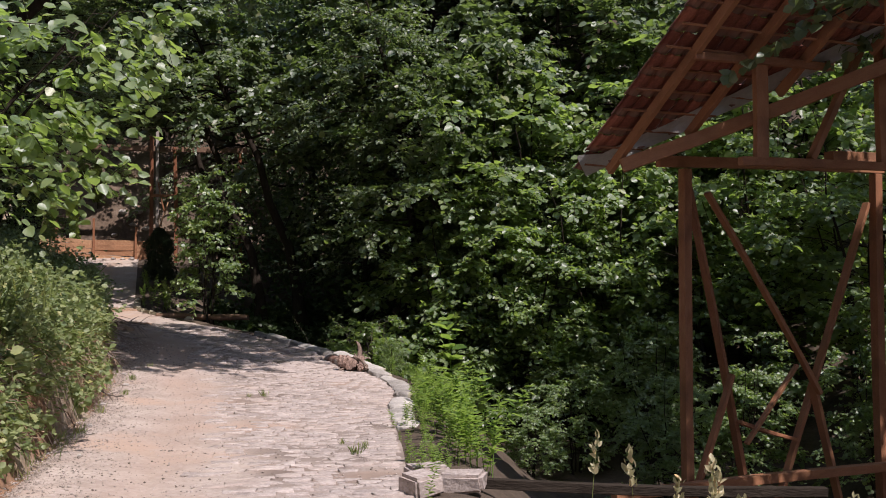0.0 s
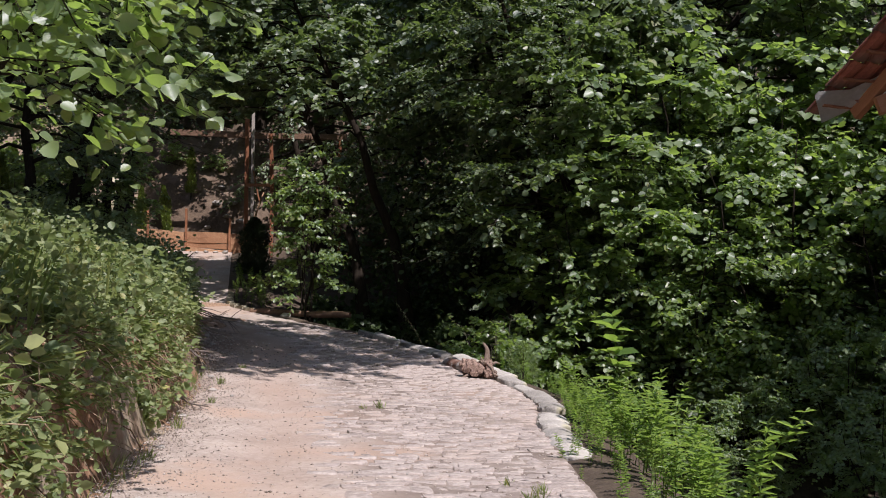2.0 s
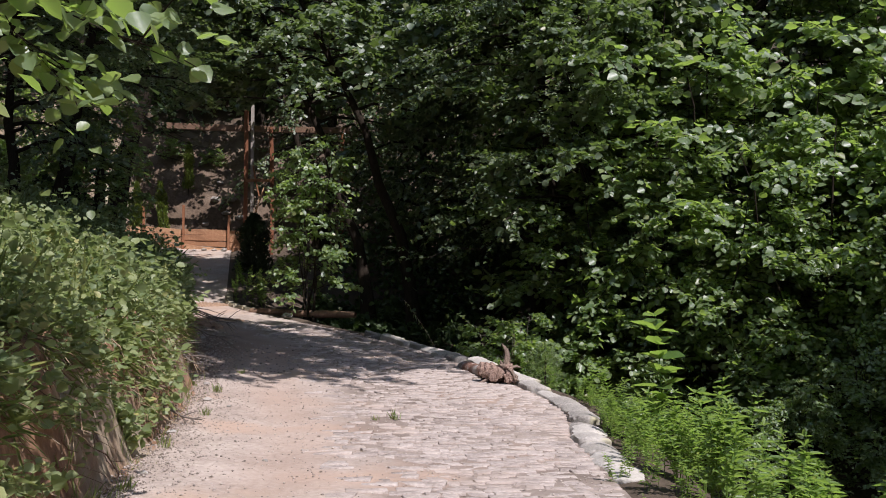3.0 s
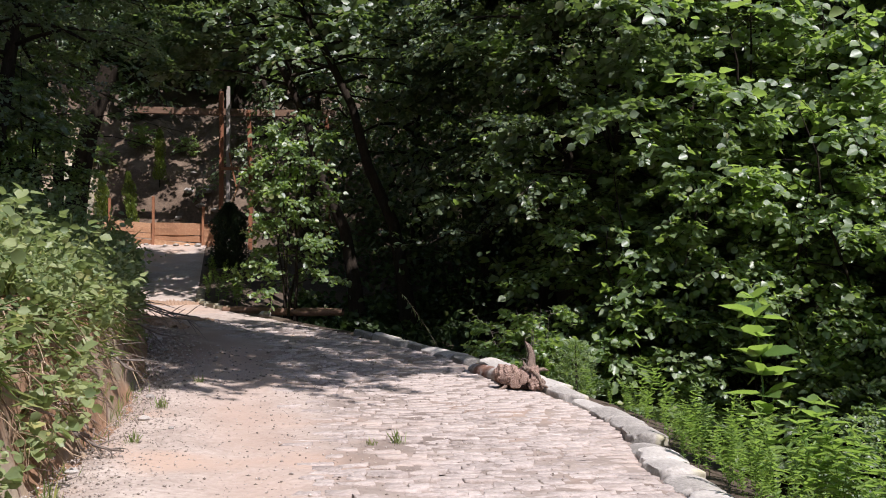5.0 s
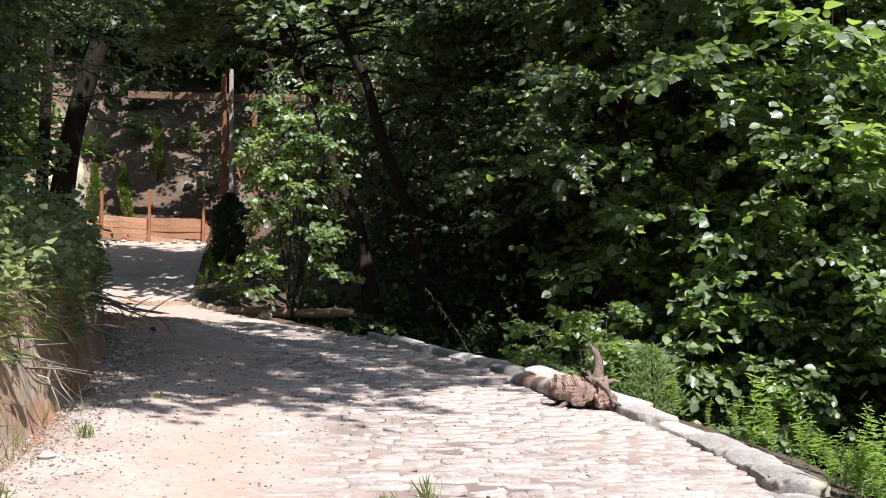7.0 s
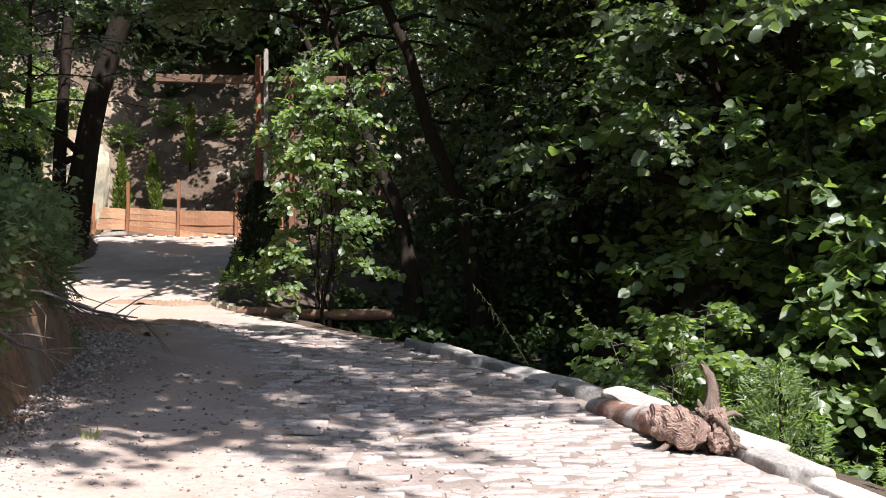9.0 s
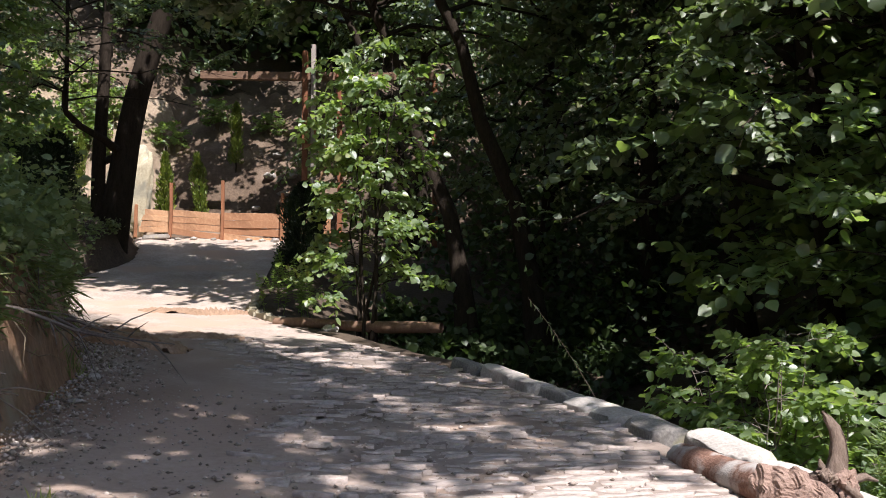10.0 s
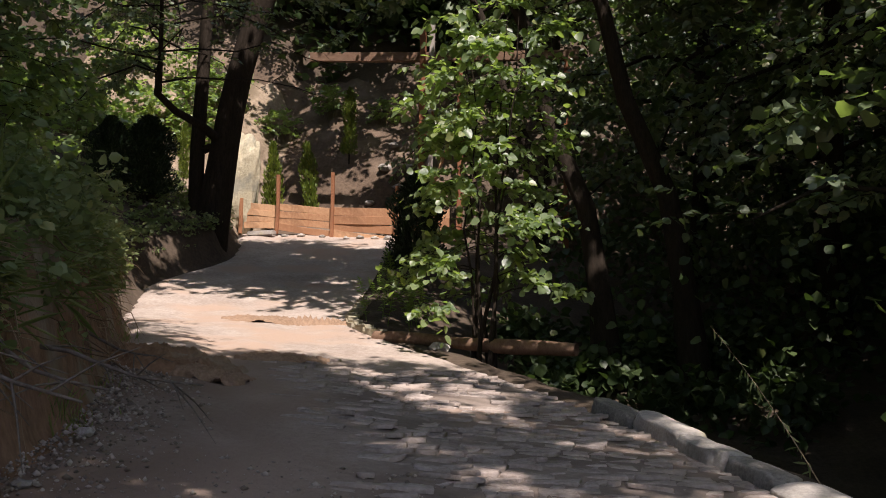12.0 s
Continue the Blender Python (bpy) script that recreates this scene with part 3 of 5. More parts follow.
# trees
for x, y, s, k, st in ((10.2, 31.0, 1.1, 2, 1.0), (2.6, 42.8, 1.0, 0, 1.1), (-7.2, 27.4, 0.62, 1, 1.0), (6.4, 38.5, 1.05, 1, 1.15), (12.8, 37.0, 1.15, 2, 1.1),
                       (16.0, 28.5, 1.1, 0, 1.1), (-1.0, 48.5, 0.9, 2, 1.2), (5.0, 47.0, 1.0, 0, 1.1),
                       (-4.5, 52.5, 0.85, 1, 1.0), (-8.5, 53.0, 0.85, 2, 1.0), (-12.5, 51.5, 0.85, 0, 1.0)):
    plant("tree", TREES[k], x, y, s, (47 * x + 13 * y) % 80 - 40, "tall dark-barked broadleaf tree with drooping leafy branches", "tree", "woodland trees", stretch=st)


def forked_tree():
    """The dark twin-stemmed tree at the bend."""
    ob = thing("tree", "dark twin-stemmed tree on the mound at the bend", "tree", (-8.75, 42.5, 2.25))
    t = np.linspace(0, 1, 10)
    a = np.stack([-0.22 + 1.35 * t ** 1.4 + 0.06 * np.sin(7 * t), 0.1 * t, 6.8 * t], -1)
    b = np.stack([-0.30 - 0.28 * np.sin(np.minimum(1, 2.2 * t) * 1.57) + 0.25 * t, -0.1 + 0.2 * t, 6.8 * t], -1)
    wood = [tube(a, 0.33 * (1 - 0.15 * t) * (1 + 0.6 * np.exp(-4 * t)), 12), tube(b, 0.19 * (1 - 0.25 * t) * (1 + 0.6 * np.exp(-7 * t)), 10)]
    wood.append(tube([(-0.48, 0, 2.75), (-0.2, 0, 2.85), (0.1, 0, 2.9)], [0.12, 0.10, 0.13], 8))
    wood.append(tube([(0.12, 0.0, 3.0), (-0.05, -0.8, 3.25), (-0.35, -1.6, 3.45), (-0.5, -2.2, 3.72), (-0.5, -2.25, 4.2)], [0.13, 0.10, 0.085, 0.075, 0.06], 8))
    v, f = joined(wood)
    part("trunk", fast_mesh("trunk", v, f, M_BARK, True), ob)
    (wv, wf), (lv, lf) = woody(77, 7.0, 5.4, limbs=62, twigs=16, per_twig=20, leaf=0.125, width=0.36, clear=0.03, rise=0.2, droop=0.34, twig_len=1.0, trunk_r=0.06, shell=0.15)
    lift = np.array([-0.5, -2.2, 3.7])
    # branches hang lower on the uphill side and open over the road
    at = lv[lf[:, 0]] + lift
    low_edge = np.interp(at[:, 0], [-4, -0.5, 1.5, 4], [3.2, 3.9, 4.6, 5.0]) + 0.35 * wob(1.3 * at[:, 0], 1.1 * at[:, 1])
    lf = lf[(at[:, 2] > low_edge) & ((at[:, 0] < -1.2) | (at[:, 1] + 0.56 * at[:, 2] < 2.2 + 0.3 * wob(2 * at[:, 0], at[:, 2])))]
    used = np.unique(lf)
    lv, lf = lv[used], np.searchsorted(used, lf)
    part("crown", fast_mesh("crown", lv + lift, lf, L_TREE), ob)
    part("limb_frame", fast_mesh("limb_frame", wv + lift, wf, M_BARK, True), ob)


forked_tree()


# bushes
for x, y, s, k in ((3.4, 26.3, 0.95, 0), (4.0, 26.6, 1.05, 1), (4.7, 26.7, 1.15, 0), (-8.2, 33.0, 0.8, 0), (-6.8, 30.4, 0.7, 1), (-10.8, 41.4, 0.4, 1), (-12.4, 48.6, 0.9, 1), (-13.6, 48.0, 1.0, 0), (-11.4, 49.2, 0.8, 0), (-14.6, 49.4, 1.0, 1), (-15.4, 47.6, 0.9, 0), (-12.6, 49.6, 0.8, 0), (-9.6, 49.8, 0.6, 1), (-8.2, 50.6, 0.6, 0), (-6.4, 50.4, 0.5, 1), (-13.4, 46.6, 0.8, 1), (-14.6, 47.0, 0.9, 0), (-13.0, 44.0, 0.7, 1), (-15.0, 44.6, 0.9, 0), (-11.9, 48.4, 0.7, 0), (-16.2, 46.4, 1.0, 1)):
    plant("bush", BUSHES[k if y < 30 else 2], x, y, s, 61 * x, "low leafy bush with rounded leaves", "bush", "low bushes", ("wood", "foliage"))


# far woods: uncountable leaf masses on the slopes, coloured dark to stand for shade
def far_woods():
    rng = np.random.default_rng(9)
    at, sizes = [], []
    for cx0, cx1, cy0, cy1, n, zlo, zhi in ((-24, 34, 50, 66, 120, 1, 9), (17, 34, 6, 48, 70, 0, 9), (-26, -15, 4, 50, 60, 0.5, 9), (-0.2, 16, 37, 48, 80, 0, 5), (-1.0, 3.5, 34.8, 38.5, 46, -0.2, 0.5), (-20, 6, 51.5, 60, 170, 0.2, 6), (-22, 24, -24, -13, 110, 0, 8), (-20, -9, -12, 14, 60, 0.5, 8), (15, 26, -12, 8, 50, 0, 8)):
        c = np.stack([rng.uniform(cx0, cx1, n), rng.uniform(cy0, cy1, n)], -1)
        for x, y in c:
            near = -2 < cx0 < 0
            m = 120 if cy0 == 34.8 else 320 if near else 140
            r = rng.uniform(0.45, 0.8) if cy0 == 34.8 else rng.uniform(1.4, 3.0)
            d = unit(rng.normal(0, 1, (m, 3))) * rng.uniform(0.55, 1, (m, 1)) * [r, r, r * 0.7]
            sizes.append(rng.uniform(0.13, 0.22, m) if near else rng.uniform(0.30, 0.5, m))
            at.append(d + [x, y, float(ground_z(x, y)) + rng.uniform(zlo, zhi)])
    at, sizes = np.concatenate(at), np.concatenate(sizes)
    keep = ~((np.abs(at[:, 0] + 7.5) < 5.5) & (at[:, 1] < 51.5) & (at[:, 1] > 30))
    at, sizes = at[keep], sizes[keep]
    al = rng.normal(0, 1, at.shape) + [0, 0, -0.3]
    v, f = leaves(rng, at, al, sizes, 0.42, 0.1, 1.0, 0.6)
    tagged(new("far_woods", fast_mesh("far_woods", v, f, L_WOODS_SHADED)), "dense woodland foliage on the slopes, its green darkened to stand for shade", "woods", kind="stuff")


far_woods()


# ---- bank growth ----
def bank_growth():
    rng = np.random.default_rng(21)
    n = 3100
    y = np.concatenate([rng.uniform(6, 33, 2500), rng.uniform(33, 45, 600)])
    dl = np.interp(y, [12, 17, 20], [0.05, 0.10, 0.18]) + 0.12 * (wob(0 * y, 2.1 * y) + 0.6) + 3.3 * rng.uniform(0, 1, n) ** 1.5
    x = left_edge(y) - dl
    h = np.interp(dl, [0, 0.5, 1.2, 4], [0.22, 0.42, 0.6, 0.55]) * rng.uniform(0.35, 1.35, n) * np.maximum(0.35, 1 + 0.9 * wob(0.9 * x, 0.8 * y)) * np.where(y > 33, 0.5, 1)
    z = ground_z(x, y)
    m = 20
    u = rng.uniform(0.15, 1, (n, m))
    drift = rng.normal(0, 0.25, (n, 2)) + np.stack([np.interp(dl, [0, 0.6, 1.2], [0.6, 0.3, 0]), 0 * dl], -1)
    at = np.stack([x[:, None] + drift[:, :1] * u * h[:, None] + rng.normal(0, 0.07, (n, m)), y[:, None] + drift[:, 1:] * u * h[:, None] + rng.normal(0, 0.07, (n, m)), z[:, None] + u * h[:, None]], -1).reshape(-1, 3)
    al = rng.normal(0, 1, at.shape) * [1, 1, 0.5] + [0.3, 0, 0]
    v, f = leaves(rng, at, al, (rng.uniform(0.04, 0.085, (n, m)) * rng.choice([0.8, 1, 1.6], (n, 1))).ravel(), 0.40, 0.1, 1.0, 0.6)
    tagged(new("bank_undergrowth", fast_mesh("bank_undergrowth", v, f, L_BANKS)), "thick small-leaved weeds and brambles on top of the bank", "undergrowth", kind="stuff")
    # grass blades on the bank top and along its foot
    k = 3600
    y = rng.uniform(7, 32, k)
    dl = np.where(rng.uniform(0, 1, k) < 0.4, rng.uniform(0.5, 3.2, k), rng.normal(0.02, 0.10, k))
    x = left_edge(y) - dl
    keep = (dl > 0.3) | (wob(0.7 * x, 1.7 * y) > 0.15)
    x, y, dl = x[keep], y[keep], dl[keep]
    k = len(x)
    al = np.stack([rng.normal(0.15, 0.35, k), rng.normal(0, 0.35, k), np.ones(k)], -1)
    size = np.where(dl > 0.3, rng.uniform(0.3, 0.8, k), rng.uniform(0.05, 0.22, k))
    v, f = leaves(rng, np.stack([x, y, ground_z(x, y) - 0.01], -1), al, size, 0.018, 0.004, 0.0, 1.0)
    # blades hanging over the lip of the cut
    k = 3600
    y = rng.uniform(8, 32, k)
    x = left_edge(y) - rng.uniform(0.22, 0.5, k)
    keep = wob(0.3 * y, 1.9 * y) > -0.25
    x, y = x[keep], y[keep]
    k = len(x)
    al = np.stack([rng.uniform(0.3, 1.0, k), rng.normal(0, 0.5, k), rng.uniform(-0.7, 0.5, k)], -1)
    v2, f2 = leaves(rng, np.stack([x, y, ground_z(x, y)], -1), al, rng.uniform(0.12, 0.42, k), 0.022, 0.004, 0.5, 0.8)
    v, f = joined([(v, f), (v2, f2)])
    tagged(new("grass", fast_mesh("grass", v, f, L_GRASS)), "thin green and yellowing grass on the bank", "grass", kind="stuff")
    # dry stalks and fine roots hanging over the cut
    pieces = []
    clumps = rng.uniform(8, 33, 90)
    for _ in range(760):
        yy = float(np.clip(rng.choice(clumps) + rng.normal(0, 0.16), 7.5, 33))
        d0 = rng.uniform(0.12, 0.6)
        xx = float(left_edge(yy)) - d0
        top = float(ground_z(xx, yy)) + rng.uniform(0, 0.08)
        o, dy, l = rng.uniform(0.02, 0.32), rng.normal(0, 0.3), rng.uniform(0.12, 0.7) * rng.uniform(0.5, 1)
        end_z = max(top - l, float(road_z(yy)) + 0.03)
        mid = np.array([xx + o * 0.7, yy + dy * 0.4, top - 0.3 * (top - end_z) + rng.normal(0, 0.03)])
        end = np.array([xx + o + rng.normal(0.05, 0.05), yy + dy, end_z])
        r0 = rng.choice([0.003, 0.004, 0.007])
        pieces.append(tube([(xx, yy, top), mid, mid * 0.4 + end * 0.6 + rng.normal(0, 0.025, 3), end], [r0, r0, r0 * 0.7, r0 * 0.3], 3))
    v, f = joined(pieces)
    tagged(new("dry_roots", fast_mesh("dry_roots", v, f, M_DRY)), "dry brown stalks and roots hanging down the cut bank", "roots", kind="stuff")


bank_growth()


def dead_branch(seed, at, turn, length, label="bare grey dead branch sticking out of the bank"):
    rng = np.random.default_rng(seed)
    ob = thing("dead_branch", label, "branch", at, "dead branches", turn=turn)
    t = np.linspace(0, 1, 7)
    main = np.stack([t * length, 0.12 * length * np.sin(3 * t + seed), -0.2 * length * t ** 2 + 0.05 * np.sin(7 * t)], -1)
    part("limb", fast_mesh("limb", *tube(main, 0.02 * (1 - 0.8 * t) + 0.003, 6), M_TWIG, True), ob)
    for k in range(7):
        p = main[rng.integers(1, 6)]
        d = unit(np.array([0.7, rng.normal(0, 0.8), rng.normal(-0.2, 0.5)]))
        l = length * rng.uniform(0.2, 0.5)
        part("twig", fast_mesh("twig", *tube([p, p + d * l * 0.5, p + d * l + (0, 0, -0.1 * l)], [0.008, 0.006, 0.002], 4), M_TWIG, True), ob)


for k, (yy, dz, d0, turn, ln_) in enumerate(((17.2, 0.35, 0.45, -20, 0.9), (20.3, 0.75, 0.5, -35, 1.0), (22.6, 0.9, 0.5, -15, 1.2), (25.6, 0.9, 0.5, -25, 1.5), (26.3, 0.7, 0.4, 5, 1.3), (28.6, 0.6, 0.4, -30, 1.1), (24.3, 1.0, 0.6, -5, 1.4))):
    dead_branch(k, (float(left_edge(yy)) - d0, yy, float(road_z(yy)) + dz), turn, ln_)


# gnarled roots laid bare at the foot of the bank
def bare_root(seed, y, reach, thick):
    rng = np.random.default_rng(200 + seed)
    xx = float(left_edge(y)) - 0.34
    top, foot = float(ground_z(xx, y)) - 0.05, float(road_z(y)) + 0.02
    ob = thing("tree_root", "gnarled grey-brown root laid bare in the earth bank", "root", (xx, y, foot), "bare roots")
    h = top - foot
    t = np.linspace(0, 1, 9)
    path = np.stack([-0.1 + (0.36 + 0.2 * reach) * t ** 0.8, reach * t, h * (0.80 - 0.80 * t ** 1.4)], -1)
    path[1:-1] += rng.normal(0, 0.045, (7, 3))
    path[:, 2] = np.maximum(path[:, 2], 0.01)
    part("stem", fast_mesh("stem", *tube(path, thick * (1.1 - 0.85 * t) * (1 + 0.25 * rng.uniform(-1, 1, 9)), 7), M_ROOT, True), ob)
    for k in range(5):
        i = int(rng.integers(1, 7))
        d = np.array([rng.uniform(0.05, 0.4), rng.normal(0, 0.5), rng.uniform(-0.5, 0.1)]) * rng.uniform(0.3, 0.8)
        e = path[i] + d
        e[2] = max(e[2], 0.0)
        m = path[i] * 0.5 + e * 0.5 + rng.normal(0, 0.035, 3)
        part("rootlet", fast_mesh("rootlet", *tube([path[i], m, e], [thick * 0.4, thick * 0.3, thick * 0.1], 5), M_ROOT, True), ob)


for k, (yy, reach, thick) in enumerate(((15.2, 0.3, 0.022), (15.9, 0.55, 0.03), (16.4, -0.3, 0.022), (16.9, 0.5, 0.034), (17.5, 0.2, 0.026), (18.3, 0.45, 0.022), (19.4, -0.25, 0.018), (20.6, 0.4, 0.022), (13.4, 0.4, 0.022), (12.2, -0.3, 0.02))):
    bare_root(k, yy, reach, thick)


# ---- herbs on the stream-side verge ----
def herb_meshes(seed, height, leaf, width, pairs, stemr=0.006):
    rng = np.random.default_rng(seed)
    t = np.linspace(0, 1, 6)
    path = np.stack([rng.normal(0, 0.1) * t ** 2 * height, rng.normal(0, 0.1) * t ** 2 * height, t * height], -1)
    at, al, sz = [], [], []
    for k in range(pairs):
        f = 0.12 + 0.88 * (k + 1) / pairs
        p = np.array([np.interp(f, t, path[:, c]) for c in range(3)])
        for j in range(4 if k > 2 else 2):
            a = 1.57 * j + 0.8 * k + rng.normal(0, 0.25)
            at.append(p), al.append((np.cos(a), np.sin(a), rng.uniform(-0.1, 0.7) * (1.4 if f > 0.9 else 1)))
            sz.append(leaf * rng.uniform(0.7, 1.15) * (0.6 if f > 0.93 else 1))
    v, f = leaves(rng, np.array(at), np.array(al), np.array(sz), width, 0.07, 1.0, 0.2)
    return fast_mesh("herb_stem", *tube(path, stemr * (1.2 - t), 5), L_HERB, True), fast_mesh("herb_leaves", v, f, L_HERB)


HERBS = [herb_meshes(60 + k, 0.95, 0.135, 0.15, 14) for k in range(4)]
rng = np.random.default_rng(4)
spots = []
for k in range(80):
    y = rng.uniform(10.2, 19.6)
    off = 0.3 + 0.6 * rng.uniform(0, 1) ** 1.2
    spots.append((float(right_edge(y)) + off + 0.1, y, rng.uniform(0.75, 1.25) * np.interp(off, [0.3, 1.0, 2.2], [0.5, 1.0, 1.3]) * (1.1 if y < 16 else 0.8)))
for y, off, s in ((36.4, 0.35, 0.8), (36.0, 0.7, 0.9), (36.8, 0.6, 0.9), (36.2, 1.1, 1.0), (37.0, 1.0, 1.0), (21.4, 0.7, 0.8), (20.6, 0.9, 0.9), (22.2, 1.2, 0.9), (23.9, 0.8, 0.5), (21.0, 1.6, 1.0), (19.9, 1.9, 1.2)):
    spots.append((float(right_edge(y)) + off, y, s))
for k in range(30):
    y = rng.uniform(8.2, 15.0)
    spots.append((float(right_edge(y)) + rng.uniform(0.0, 0.4), y, rng.uniform(0.2, 0.5)))
for k in range(60):
    y = rng.uniform(15.4, 22.4)
    spots.append((float(right_edge(y)) + rng.uniform(0.40, 0.80), y, rng.uniform(0.25, 0.55)))
for k in range(16):
    y = rng.uniform(36.6, 40.4)
    spots.append((float(right_edge(y)) + rng.uniform(0.25, 1.4), y, rng.uniform(0.5, 0.95)))
for k, (x, y, s) in enumerate(spots):
    plant("weed_plant", HERBS[k % 4], x, y, s, rng.uniform(0, 360), "bright green leafy weed on the sunlit verge", "weed", "verge weeds", ("stem", "leaves"), 0.03, lean=(rng.normal(0, 7), rng.normal(0, 7)))
TALL = herb_meshes(91, 1.5, 0.28, 0.36, 9, 0.014)
plant("tall_weed", TALL, 4.05, 17.5, 1.2, 30, "tall broad-leaved green weed with drooping leaves", "weed", "", ("stem", "leaves"), 0.03)
plant("tall_weed", TALL, 4.75, 18.0, 0.9, 150, "tall broad-leaved green weed with drooping leaves", "weed", "", ("stem", "leaves"), 0.03)


def conifer_meshes(seed, height, radius, n, leaf, width, mat, upright=1.0):
    rng = np.random.default_rng(seed)
    f = rng.uniform(0.12, 1, n)
    a = rng.uniform(0, 6.283, n)
    r = radius * np.minimum(1, (1.02 - f) * 2.6 + 0.12) * rng.uniform(0.25, 1.05, n) * (1 + 0.25 * np.sin(9 * f + 2 * a))
    at = np.stack([r * np.cos(a), r * np.sin(a), f * height], -1)
    al = np.stack([np.cos(a) * 0.6, np.sin(a) * 0.6, np.full(n, upright)], -1) + rng.normal(0, 0.35, (n, 3))
    v, q = leaves(rng, at, al, leaf * rng.uniform(0.6, 1.3, n), width, 0.05, 0.3, 0.8)
    return fast_mesh("conifer_stem", *tube([(0, 0, -0.1), (0.01, 0, height * 0.5), (0, 0, height * 0.95)], [0.025, 0.018, 0.005], 6), M_BARK, True), fast_mesh("conifer_leaves", v, q, mat)


THUJA = conifer_meshes(3, 1.9, 0.17, 1500, 0.09, 0.18, L_THUJA, 1.5)
for x, y, s, ln_ in ((-9.0, 47.5, 1.35, 2), (-7.9, 47.8, 1.3, -8), (-7.2, 49.2, 1.2, 0), (-11.3, 46.4, 0.95, 0), (-12.6, 46.8, 1.0, 3), (-12.4, 40.5, 1.1, 0), (-14.2, 47.0, 1.0, 0), (-16.5, 46.0, 1.1, 0)):
    plant("thuja", THUJA, x, y, s, 50 * x, "young yellow-green columnar thuja planted on the slope", "shrub", "young thujas", ("stem", "foliage"), 0.0, lean=(0, ln_))
YEW = conifer_meshes(6, 2.7, 0.66, 9500, 0.10, 0.2, L_YEW)
plant("yew_shrub", YEW, -3.45, 40.6, 0.86, 0, "dense dark conical conifer shrub beside the gate", "shrub", "", ("stem", "foliage"))
for x, y, s in ((-10.15, 41.8, 0.95), (-10.9, 41.4, 0.8)):
    plant("yew_shrub", YEW, x, y, s, 70 * x, "dense dark conifer shrub on the mound at the bend", "shrub", "", ("stem", "foliage"), stretch=0.8)
SEEDLING = conifer_meshes(8, 1.0, 0.36, 1500, 0.085, 0.075, L_HAZEL, 0.35)
plant("conifer_seedling", SEEDLING, 3.7, 23.6, 0.95, 0, "feathery green conifer seedling behind the kerb", "shrub", "", ("stem", "foliage"))

